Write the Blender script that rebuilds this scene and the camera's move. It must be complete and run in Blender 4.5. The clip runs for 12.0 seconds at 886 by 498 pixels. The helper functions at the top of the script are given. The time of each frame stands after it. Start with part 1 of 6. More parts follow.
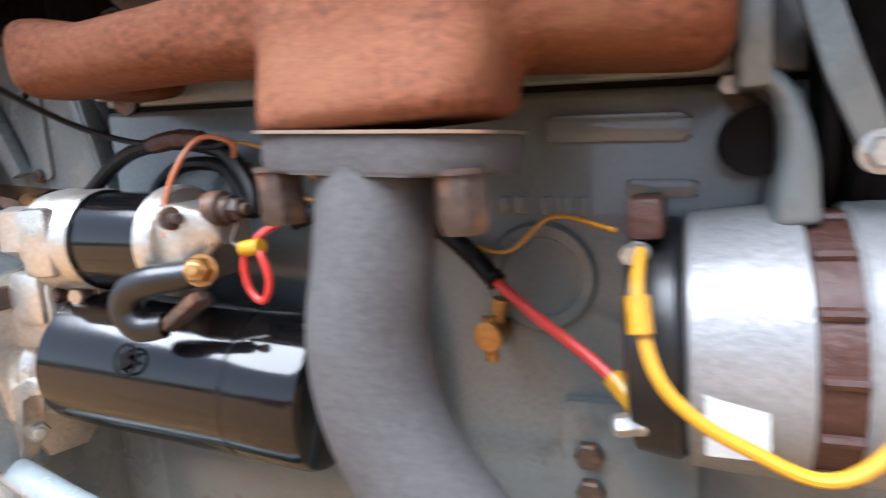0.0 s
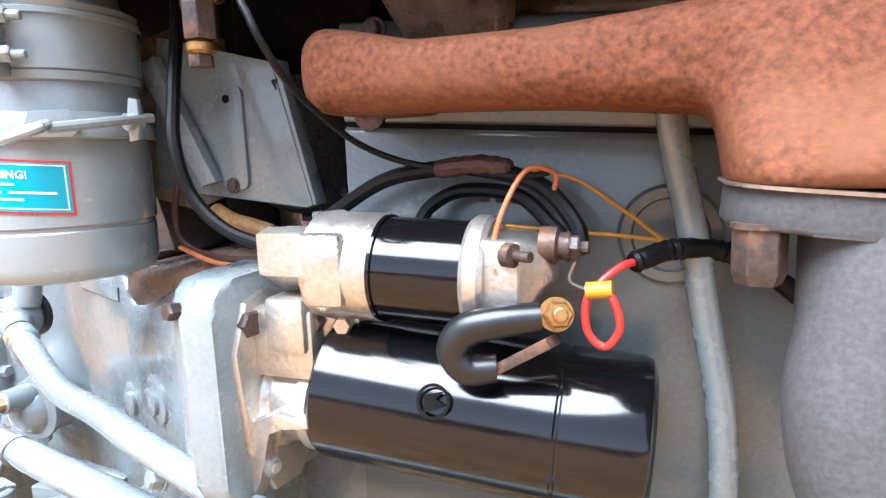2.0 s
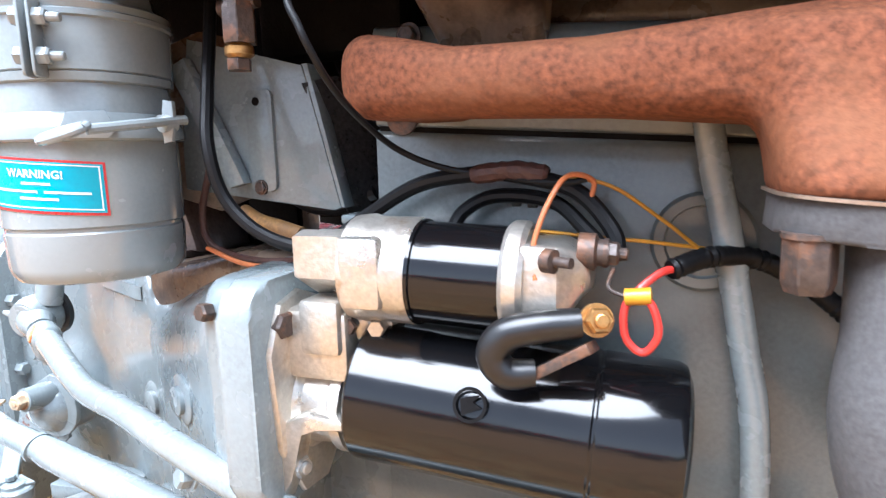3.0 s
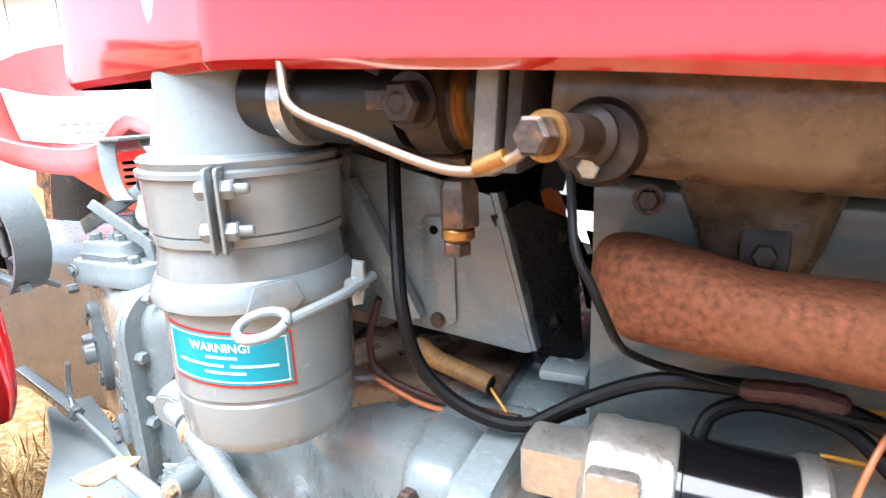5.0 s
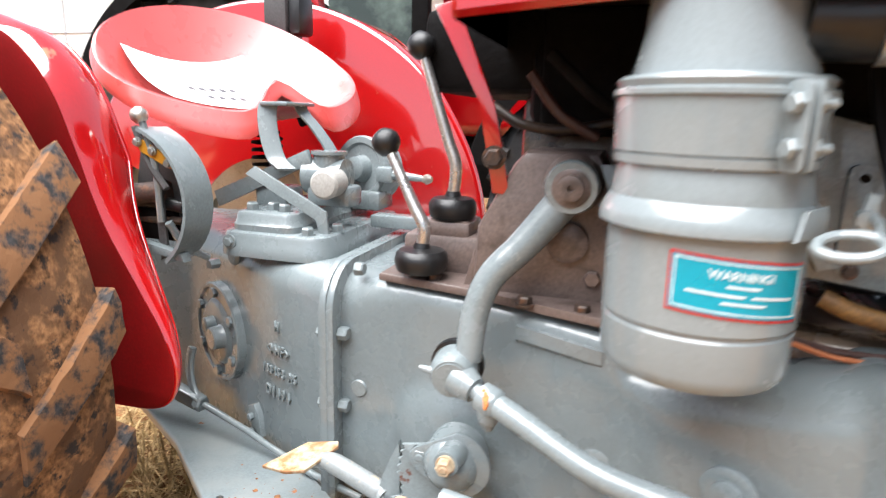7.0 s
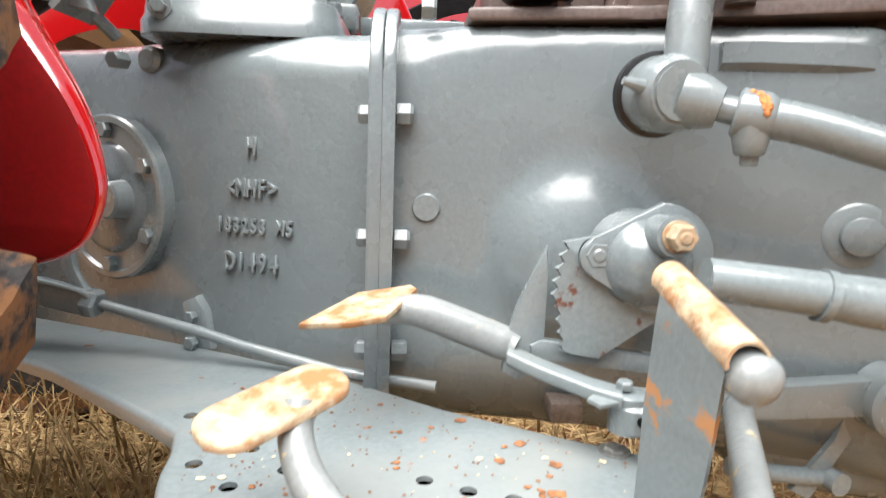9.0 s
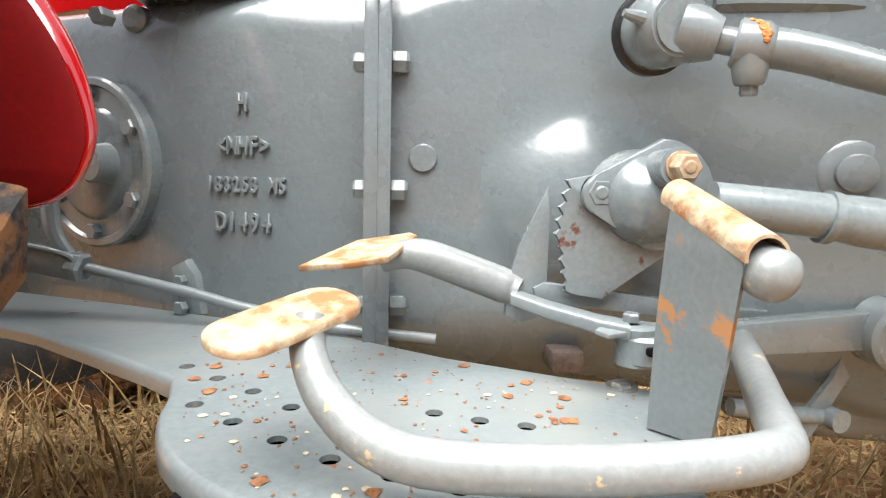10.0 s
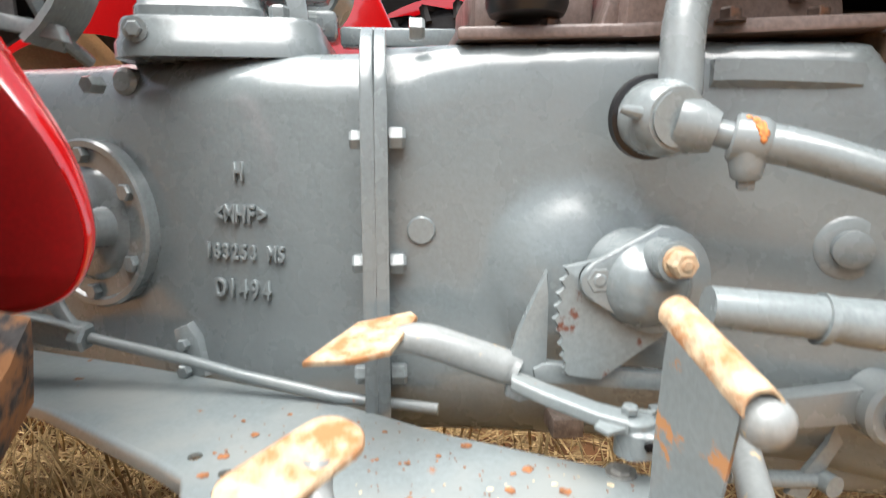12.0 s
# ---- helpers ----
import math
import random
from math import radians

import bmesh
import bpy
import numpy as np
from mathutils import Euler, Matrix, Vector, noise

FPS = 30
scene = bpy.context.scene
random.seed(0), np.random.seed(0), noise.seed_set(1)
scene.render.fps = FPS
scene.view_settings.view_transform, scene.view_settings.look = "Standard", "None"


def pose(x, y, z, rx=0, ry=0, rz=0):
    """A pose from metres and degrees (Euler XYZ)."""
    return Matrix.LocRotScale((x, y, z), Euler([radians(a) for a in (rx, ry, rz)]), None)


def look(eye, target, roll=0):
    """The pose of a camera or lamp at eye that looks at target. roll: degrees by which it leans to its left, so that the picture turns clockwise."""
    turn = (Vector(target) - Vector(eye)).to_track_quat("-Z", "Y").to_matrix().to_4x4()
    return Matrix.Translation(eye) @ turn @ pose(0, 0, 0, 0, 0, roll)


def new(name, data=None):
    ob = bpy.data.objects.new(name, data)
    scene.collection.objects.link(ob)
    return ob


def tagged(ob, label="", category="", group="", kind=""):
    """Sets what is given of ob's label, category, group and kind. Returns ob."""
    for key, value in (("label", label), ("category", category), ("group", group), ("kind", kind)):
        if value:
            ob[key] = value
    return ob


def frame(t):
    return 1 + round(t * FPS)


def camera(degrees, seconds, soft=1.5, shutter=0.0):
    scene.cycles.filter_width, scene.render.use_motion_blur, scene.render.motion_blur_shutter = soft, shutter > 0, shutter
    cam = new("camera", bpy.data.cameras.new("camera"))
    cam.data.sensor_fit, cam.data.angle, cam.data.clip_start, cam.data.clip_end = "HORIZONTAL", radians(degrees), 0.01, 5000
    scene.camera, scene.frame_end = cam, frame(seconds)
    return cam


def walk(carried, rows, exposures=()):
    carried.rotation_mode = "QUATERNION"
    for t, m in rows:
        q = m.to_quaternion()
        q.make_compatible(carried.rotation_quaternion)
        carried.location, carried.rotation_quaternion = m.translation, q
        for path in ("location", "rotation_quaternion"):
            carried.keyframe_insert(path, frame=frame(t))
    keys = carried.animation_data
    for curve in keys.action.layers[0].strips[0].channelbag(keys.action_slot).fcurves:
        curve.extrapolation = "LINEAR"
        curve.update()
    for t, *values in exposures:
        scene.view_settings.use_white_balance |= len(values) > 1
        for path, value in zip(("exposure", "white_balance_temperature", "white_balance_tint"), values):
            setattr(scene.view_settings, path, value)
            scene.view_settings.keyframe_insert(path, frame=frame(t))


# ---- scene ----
cam = camera(73.0, 12.0, soft=1.15, shutter=0.5)
PATH = [
    (0, (0.135, 0.249, 0.92), (-0.637, 2.071, 0.625), -4.8),
    (0.2, (0.071, 0.232, 0.932), (-0.67, 2.064, 0.625), -3.9),
    (0.5, (-0.018, 0.211, 0.961), (-0.699, 2.063, 0.635), -3.4),
    (1, (-0.084, 0.216, 0.975), (-0.775, 2.064, 0.647), -2.7),
    (1.5, (-0.114, 0.203, 0.979), (-0.798, 2.053, 0.646), -2.5),
    (2, (-0.129, 0.18, 0.965), (-0.813, 2.034, 0.654), -2.2),
    (2.5, (-0.142, 0.165, 0.961), (-0.822, 2.021, 0.657), -1.9),
    (2.7, (-0.144, 0.163, 0.961), (-0.821, 2.022, 0.664), -1.6),
    (4.3, (-0.271, 0.218, 1.105), (-1.048, 2.003, 0.648), -2.5),
    (4.5, (-0.289, 0.223, 1.126), (-1.084, 1.994, 0.646), -2.6),
    (5, (-0.331, 0.216, 1.165), (-1.143, 1.971, 0.654), -2.5),
    (5.5, (-0.347, 0.207, 1.179), (-1.174, 1.953, 0.661), -2.3),
    (6, (-0.409, 0.175, 1.168), (-1.249, 1.917, 0.659), -2.1),
    (6.5, (-0.592, 0.158, 1.127), (-1.408, 1.926, 0.662), -0.75),
    (6.8, (-0.722, 0.068, 1.115), (-1.41, 1.89, 0.655), 0.6),
    (7, (-0.798, 0.048, 1.083), (-1.371, 1.914, 0.65), 1.5),
    (7.5, (-0.985, 0.118, 0.942), (-1.423, 2.038, 0.589), 2.2),
    (7.7, (-1.025, 0.163, 0.912), (-1.362, 2.1, 0.547), 2.4),
    (9.3, (-1.215, 0.257, 0.665), (-1.069, 2.232, 0.391), 1.7),
    (9.5, (-1.22, 0.252, 0.653), (-1.053, 2.226, 0.385), 1.5),
    (10, (-1.216, 0.256, 0.639), (-1.045, 2.231, 0.377), 1.4),
    (10.5, (-1.222, 0.242, 0.625), (-1.04, 2.218, 0.378), 1.3),
    (11, (-1.227, 0.231, 0.628), (-1.044, 2.207, 0.378), 1.1),
    (11.5, (-1.222, 0.232, 0.651), (-1.045, 2.207, 0.39), 0.8),
    (12, (-1.218, 0.268, 0.74), (-1.039, 2.228, 0.382), 0.2),
]
walk(cam, [(t, look(eye, target, roll)) for t, eye, target, roll in PATH],
     exposures=((0, 2.3, 5600, 10), (.5, 2.74, 5600, 10), (1.5, 2.74, 5500, 10), (2.7, 2.66, 5500, 10), (4.5, 2.7, 5800, 10), (5.5, 2.1, 5900, 10), (6.5, 1.83, 6200, 10), (7.5, 1.75, 6400, 10), (9.5, 1.69, 6600, 10), (12, 1.68, 6600, 10)))

# ---- light: bright hazy sky over a stubble field ----
world = bpy.data.worlds.new("sky")
scene.world = world
world.use_nodes = True
wn, wl = world.node_tree.nodes, world.node_tree.links
sky = wn.new("ShaderNodeTexSky")
sky.sky_type = "NISHITA"
sky.sun_disc = False
sky.sun_elevation = radians(73)
sky.sun_rotation = radians(190)
sky.dust_density = 1.0
sky.air_density = 1.0
pale = wn.new("ShaderNodeHueSaturation")
pale.inputs["Saturation"].default_value = 0.42
wl.new(sky.outputs[0], pale.inputs["Color"])
wl.new(pale.outputs[0], wn["Background"].inputs["Color"])
wn["Background"].inputs["Strength"].default_value = 0.065
sun = new("sun", bpy.data.lights.new("sun", "SUN"))
sun.data.energy = 5.0
sun.data.angle = radians(74)
sun.data.color = (1.0, 0.985, 0.965)
sun.matrix_world = look((-1.2, -0.2, 4.4), (-0.6, 0.8, 0.6))

# ---- materials ----
def mat(name, color, rough=0.5, metal=0.0, spot=None, spot_scale=12.0, spot_at=(0.52, 0.62), spot_rough=None, grain=0.06, grain_scale=220.0,
        bump=0.0, bump_scale=300.0, coat=0.0, second=None, second_scale=5.0, second_at=(0.45, 0.7), spec=0.5, coat_ior=1.5, coat_rough=0.06):
    """A painted or bare surface: fine tone variation, larger patches (second), sharp-edged dirt or rust (spot), and fine relief."""
    m = bpy.data.materials.new(name)
    m.use_nodes = True
    n, l = m.node_tree.nodes, m.node_tree.links
    b = n["Principled BSDF"]
    co = n.new("ShaderNodeTexCoord").outputs["Object"]

    def tex(scale, detail=4.0, rough_=0.55):
        t = n.new("ShaderNodeTexNoise")
        t.inputs["Scale"].default_value, t.inputs["Detail"].default_value, t.inputs["Roughness"].default_value = scale, detail, rough_
        l.new(co, t.inputs["Vector"])
        return t.outputs["Fac"]

    def ramp(src, a, z):
        r = n.new("ShaderNodeMapRange")
        r.inputs["From Min"].default_value, r.inputs["From Max"].default_value = a, z
        l.new(src, r.inputs["Value"])
        return r.outputs["Result"]

    def mix(fac, a, c):
        x = n.new("ShaderNodeMix")
        x.data_type = "RGBA"
        l.new(fac, x.inputs[0])
        for sock, v in ((x.inputs[6], a), (x.inputs[7], c)):
            if isinstance(v, tuple):
                sock.default_value = (*v, 1)
            else:
                l.new(v, sock)
        return x.outputs[2]

    lo = tuple(c * (1 - grain * 2) for c in color)
    hi = tuple(min(1, c * (1 + grain * 2)) for c in color)
    col = mix(ramp(tex(grain_scale), 0.3, 0.7), lo, hi)
    if second:
        col = mix(ramp(tex(second_scale, 5), *second_at), col, second)
    rg = None
    if spot:
        mask = ramp(tex(spot_scale, 7, 0.62), *spot_at)
        col = mix(mask, col, spot)
        if spot_rough is not None:
            rr = n.new("ShaderNodeMapRange")
            rr.inputs["To Min"].default_value, rr.inputs["To Max"].default_value = rough, spot_rough
            l.new(mask, rr.inputs["Value"])
            rg = rr.outputs["Result"]
    l.new(col, b.inputs["Base Color"])
    if rg is None:
        rr = n.new("ShaderNodeMapRange")
        rr.inputs["From Min"].default_value, rr.inputs["From Max"].default_value = 0.3, 0.7
        rr.inputs["To Min"].default_value, rr.inputs["To Max"].default_value = max(0.03, rough * 0.75), min(1, rough * 1.3)
        l.new(tex(22.0), rr.inputs["Value"])
        rg = rr.outputs["Result"]
    l.new(rg, b.inputs["Roughness"])
    b.inputs["Metallic"].default_value = metal
    b.inputs["Coat Weight"].default_value = coat
    b.inputs["Coat Roughness"].default_value = coat_rough
    b.inputs["Coat IOR"].default_value = coat_ior
    b.inputs["Specular IOR Level"].default_value = spec
    if bump:
        bp = n.new("ShaderNodeBump")
        bp.inputs["Strength"].default_value, bp.inputs["Distance"].default_value = bump, 0.002
        l.new(tex(bump_scale, 3), bp.inputs["Height"])
        wave = n.new("ShaderNodeBump")
        wave.inputs["Strength"].default_value, wave.inputs["Distance"].default_value = min(1, bump * 1.2), 0.004
        l.new(tex(bump_scale * 0.22, 2), wave.inputs["Height"])
        l.new(wave.outputs[0], bp.inputs["Normal"])
        l.new(bp.outputs[0], b.inputs["Normal"])
    return m


GREY = (0.15, 0.175, 0.18)
M_CAST = mat("grey_enamel_cast", (0.135, 0.159, 0.165), 0.27, grain=0.05, bump=0.13, bump_scale=150, coat=0.4, coat_ior=1.6, coat_rough=.12, second=(0.145, 0.168, 0.174), second_scale=5, spot=(0.2, 0.2, 0.19), spot_scale=70, spot_at=(0.73, 0.75))
# grey enamel darkened to carry the under-hood shade; the spots are grime
M_BLOCK = mat("grimy_enamel_shaded", (0.085, 0.098, 0.098), 0.3, grain=0.08, bump=0.25, bump_scale=70, coat=0.3, second=(0.105, 0.122, 0.122), second_scale=9, spot=(0.035, 0.034, 0.032), spot_scale=13, spot_at=(0.6, 0.74), spot_rough=0.5)
M_GREY = mat("grey_enamel", GREY, 0.24, grain=0.06, bump=0.26, bump_scale=70, coat=0.4, second=(0.175, 0.198, 0.203), second_scale=13)
M_CAN = mat("grey_enamel_sheet", (.18, .205, .21), 0.22, grain=0.03, bump=0.05, bump_scale=30, coat=0.5, second=(0.195, 0.22, 0.225), second_scale=9)
M_FOOT = mat("grey_enamel_muddy", GREY, 0.3, spot=(0.26, 0.1, 0.04), spot_scale=26, spot_at=(0.68, 0.71), second=(.19,.205,.2), second_scale=9, spot_rough=0.9, bump=0.15, bump_scale=60, coat=0.3)
M_PEDAL = mat("worn_pedal_paint", (0.19, 0.205, 0.205), 0.34, spot=(0.42, 0.33, 0.2), spot_scale=55, spot_at=(0.63, 0.655), spot_rough=0.9, bump=0.2, bump_scale=120, coat=0.2)
M_PADMUD = mat("muddy_pedal_pad", (0.38, 0.3, 0.2), 0.55, grain=0.15, grain_scale=90, spot=(0.25, 0.115, 0.045), spot_scale=40, spot_at=(0.44, 0.62), spot_rough=0.95, bump=0.5, bump_scale=180)
M_RUST = mat("rusted_cast_iron", (0.112, 0.038, 0.0165), 0.8, grain=0.22, grain_scale=200, spot=(0.07, 0.027, 0.014), spot_scale=190, spot_at=(0.62, 0.9), spot_rough=0.8,
             second=(0.125, 0.048, 0.02), second_scale=14, second_at=(0.5, 0.7), bump=0.5, bump_scale=150, spec=0.2)
M_PIPE = mat("sooty_grey_pipe", (0.052, 0.05, 0.05), 0.65, grain=0.1, grain_scale=300, bump=0.14, bump_scale=300, spec=0.3)
M_BLACK = mat("gloss_black_enamel", (0.003, 0.003, 0.0035), 0.12, grain=0.02, bump=0.04, bump_scale=30, spec=0.45)
M_ALLOY = mat("cast_alloy", (0.5, 0.47, 0.42), 0.34, metal=0.85, grain=0.06, spot=(0.3, 0.2, 0.1), spot_scale=24, spot_at=(0.6, 0.8), bump=0.3, bump_scale=160)
M_ALT = mat("bright_alloy", (0.2, 0.2, 0.2), 0.42, metal=0.3, grain=0.06, spot=(0.3, 0.27, 0.22), spot_scale=30, spot_at=(0.6, 0.8), bump=0.25, bump_scale=200)
M_ZINC = mat("zinc_steel", (0.4, 0.4, 0.38), 0.35, metal=0.8, grain=0.08, bump=0.15)
M_STEEL = mat("dark_steel", (0.05, 0.036, 0.03), 0.42, metal=0.2, spec=0.4, grain=0.15, spot=(0.12, 0.06, 0.035), spot_scale=60, spot_at=(0.5, 0.62), bump=0.25)
M_BRASS = mat("tarnished_brass", (0.34, 0.18, 0.06), 0.35, metal=0.85, grain=0.12, bump=0.2)
M_COPPER = mat("steel_pipe_bronzed", (0.33, 0.25, 0.19), 0.32, metal=0.8, grain=0.08)
M_OILY = mat("oily_brown_iron", (0.1, 0.066, 0.044), 0.28, grain=0.2, spot=(0.018, 0.01, 0.006), spot_scale=14, spot_at=(0.5, 0.66), second=(0.17, 0.125, 0.09), second_scale=11, bump=0.2, bump_scale=120, spec=0.6)
M_SMUT = mat("oily_dark_brown_metal", (0.018, 0.011, 0.008), 0.38, grain=0.2, second=(0.04, 0.024, 0.015), second_scale=40, bump=0.3, bump_scale=120, spec=0.3)
M_POST = mat("muddy_streaked_enamel", GREY, 0.3, grain=0.05, spot=(0.36, 0.17, 0.065), spot_scale=24, spot_at=(0.58, 0.61), spot_rough=0.9, bump=0.15, bump_scale=60, coat=0.3)
M_MUDSPOT = mat("orange_mud", (0.42, 0.15, 0.04), 0.9, grain=0.3, grain_scale=300, bump=0.6, bump_scale=300)
# near-black for black parts, and for filler panels that stand in for shade
M_DARK = mat("black_iron_and_shade", (0.004, 0.0035, 0.0035), 0.7, grain=0.1, bump=0.3, spec=0.08)
M_RUBBER = mat("black_rubber", (0.005, 0.005, 0.0055), 0.38, grain=0.08, bump=0.12, bump_scale=80)
M_WIRE = mat("black_wire", (0.0035, 0.0035, 0.004), 0.5, grain=0.05, bump=0.2, bump_scale=120, spec=0.18)
M_TAPE = mat("brown_tape", (0.04, 0.013, 0.008), 0.55, grain=0.15, bump=0.6, bump_scale=160)
M_ORANGE = mat("orange_wire", (0.33, 0.1, 0.03), 0.45, grain=0.08)
M_AMBER = mat("yellow_wire", (0.42, 0.19, 0.01), 0.4, grain=0.05)
M_YELLOW = mat("yellow_cable", (0.42, 0.21, 0.008), 0.35, grain=0.04)
M_REDW = mat("red_wire", (0.42, 0.025, 0.018), 0.4, grain=0.05)
M_RED = mat("red_enamel", (0.33, 0.002, 0.004), 0.14, grain=0.03, bump=0.03, bump_scale=16, coat=1.0, coat_ior=1.7)
M_FENDER = mat("red_enamel_scuffed", (0.36, 0.004, 0.005), 0.16, grain=0.04, spot=(0.32, 0.13, 0.05), spot_scale=16, spot_at=(0.68, 0.74), spot_rough=0.8, bump=0.06, bump_scale=20, coat=1.0, coat_ior=1.9)
# dull, muddy fender red, darkened further to hold the tyre's shade
M_PLATE = mat("red_enamel_dull_shaded", (0.185, 0.003, 0.004), 0.45, grain=0.08, spot=(0.2, 0.07, 0.03), spot_scale=13, spot_at=(0.66, 0.74), spot_rough=0.9, second=(0.15, 0.005, 0.004), second_scale=9, bump=0.1, bump_scale=40, spec=0.3)
M_SEAT = mat("glossy_red_seat_enamel", (0.5, 0.045, 0.036), 0.3, grain=0.04, bump=0.05, bump_scale=16, coat=1.0, second=(.54, .055, .045), second_scale=6, coat_ior=2.0, coat_rough=.38)
M_TEAL = mat("teal_label", (0.0, 0.23, 0.31), 0.35, grain=0.03)
M_LRED = mat("red_label_border", (0.4, 0.015, 0.015), 0.35)
M_WHITE = mat("white_print", (0.5, 0.55, 0.55), 0.5)
M_PAPER = mat("white_paper", (0.82, 0.82, 0.8), 0.7, grain=0.02)
M_INK = mat("dark_print", (0.05, 0.05, 0.06), 0.6)
M_TYRE = mat("muddy_tyre_rubber", (0.23, 0.115, 0.052), 0.9, grain=0.3, grain_scale=110, spot=(0.035, 0.026, 0.022), spot_scale=38, spot_at=(0.54, 0.62), spot_rough=0.75, second=(0.12, 0.062, 0.032), second_scale=22, second_at=(.46, .58), bump=1.0, bump_scale=95, spec=0.2)
M_SIDEWALL = mat("dusty_black_sidewall", (0.02, 0.019, 0.018), 0.6, grain=0.2, grain_scale=90, spot=(0.1, 0.055, 0.028), spot_scale=12, spot_at=(0.6, 0.7), spot_rough=0.9, bump=0.2, bump_scale=60, spec=0.3)
M_SOIL = mat("field_soil", (0.2, 0.09, 0.038), 0.95, grain=0.2, grain_scale=30, spot=(0.26, 0.18, 0.085), spot_scale=20, spot_at=(0.48, 0.6), second=(0.1, 0.05, 0.025), second_scale=2.2, bump=0.9, bump_scale=45, spec=0.1)
M_STRAW = mat("dry_straw", (0.5, 0.35, 0.17), 0.7, grain=0.25, grain_scale=40, second=(0.24, 0.15, 0.06), second_scale=14, second_at=(.4, .65), spec=0.25)
M_LUG = mat("worn_tyre_rubber", (0.036, 0.034, 0.034), 0.75, grain=0.25, grain_scale=120, spot=(0.19, 0.092, 0.042), spot_scale=30, spot_at=(0.41, 0.54), spot_rough=0.95, bump=0.7, bump_scale=80, spec=0.25)
M_TOPRUST = mat("brown_primer_top", (0.115, 0.084, 0.074), 0.42, grain=0.12, spot=(0.035, 0.024, 0.02), spot_scale=18, spot_at=(0.55, 0.7), bump=0.4, bump_scale=90, coat=0.2)
# shade under the hood put into a near-black base colour
M_HOOD = mat("under_hood_shade_black", (0.007, 0.0035, 0.003), 0.75, grain=0.1, bump=0.2, spec=0.12)
M_WOODY = mat("ochre_sleeve", (0.19, 0.095, 0.024), 0.6, grain=0.2, second=(.1,.05,.02), second_scale=30)
M_SOOT = mat("sooty_sheet", (0.022, 0.02, 0.02), 0.22, grain=0.2, spot=(0.09, 0.085, 0.08), spot_scale=22, spot_at=(0.6, 0.75), spot_rough=0.3, bump=0.2, bump_scale=40)
M_SAFETY = mat("orange_paint", (0.9, 0.17, 0.012), 0.45, grain=0.08)
M_BARE = mat("bare_bright_steel", (0.55, 0.54, 0.52), 0.3, metal=0.9, grain=0.1)


# ---- mesh helpers ----
def finish(bm, name, m, sharp=35):
    bmesh.ops.recalc_face_normals(bm, faces=bm.faces)
    lim = radians(sharp)
    for f in bm.faces:
        f.smooth = True
    for e in bm.edges:
        if len(e.link_faces) == 2 and e.calc_face_angle(0) > lim:
            e.smooth = False
    me = bpy.data.meshes.new(name)
    bm.to_mesh(me)
    bm.free()
    me.materials.append(m)
    return me


WHERE = {}


def thing(name, at, label, category, group="", kind=""):
    """An Empty at the thing's base, that parents its parts."""
    ob = new(name)
    ob.empty_display_size = 0.02
    ob.location = at
    WHERE[ob] = Vector(at)
    return tagged(ob, label, category, group, kind)


def part(name, bm, m, parent, label="", sharp=35):
    """One mesh object under a thing or a part; bm is in world metres."""
    bmesh.ops.translate(bm, verts=bm.verts, vec=-WHERE[parent])
    ob = new(name, finish(bm, name, m, sharp))
    ob.parent = parent
    WHERE[ob] = WHERE[parent]
    if label:
        ob["label"] = label
    return ob


def alone(name, bm, m, label, category, group="", kind="", sharp=35):
    ob = new(name, finish(bm, name, m, sharp))
    WHERE[ob] = Vector((0, 0, 0))
    return tagged(ob, label, category, group, kind)


def placed(name, me, m4, parent, label=""):
    """A shared mesh set at a world pose under a parent."""
    ob = new(name, me)
    ob.parent = parent
    ob.matrix_basis = Matrix.Translation(-WHERE[parent]) @ m4
    if label:
        ob["label"] = label
    return ob


def axis_pose(at, way):
    """A pose whose z axis runs along way."""
    return Matrix.Translation(at) @ Vector(way).to_track_quat("Z", "Y").to_matrix().to_4x4()


def bm_box(lo, hi, bevel=0.0, seg=2):
    bm = bmesh.new()
    lo, hi = Vector(lo), Vector(hi)
    bmesh.ops.create_cube(bm, size=1, matrix=Matrix.Translation((lo + hi) / 2) @ Matrix.Diagonal((*(hi - lo), 1)))
    if bevel:
        bmesh.ops.bevel(bm, geom=bm.edges[:], offset=bevel, segments=seg, affect="EDGES", profile=0.5)
    return bm


def bm_lathe(profile, at, way, seg=32, cap=True):
    """Turns rows of (height along way, radius) round the axis through at."""
    bm = bmesh.new()
    m = axis_pose(at, way)
    rings = []
    for h, r in profile:
        rings.append([bm.verts.new(m @ Vector((r * math.cos(2 * math.pi * k / seg), r * math.sin(2 * math.pi * k / seg), h))) for k in range(seg)])
    for a, b in zip(rings, rings[1:]):
        for k in range(seg):
            bm.faces.new((a[k], a[(k + 1) % seg], b[(k + 1) % seg], b[k]))
    if cap:
        bm.faces.new(rings[0][::-1])
        bm.faces.new(rings[-1])
    return bm


def spline(points, steps=8):
    """A smooth line through points."""
    p = [Vector(q) for q in points]
    if len(p) < 3:
        return p
    p = [2 * p[0] - p[1]] + p + [2 * p[-1] - p[-2]]
    out = []
    for a, b, c, d in zip(p, p[1:], p[2:], p[3:]):
        for k in range(steps):
            t = k / steps
            out.append(0.5 * ((2 * b) + (c - a) * t + (2 * a - 5 * b + 4 * c - d) * t * t + (3 * b - a - 3 * c + d) * t ** 3))
    out.append(p[-2])
    return out


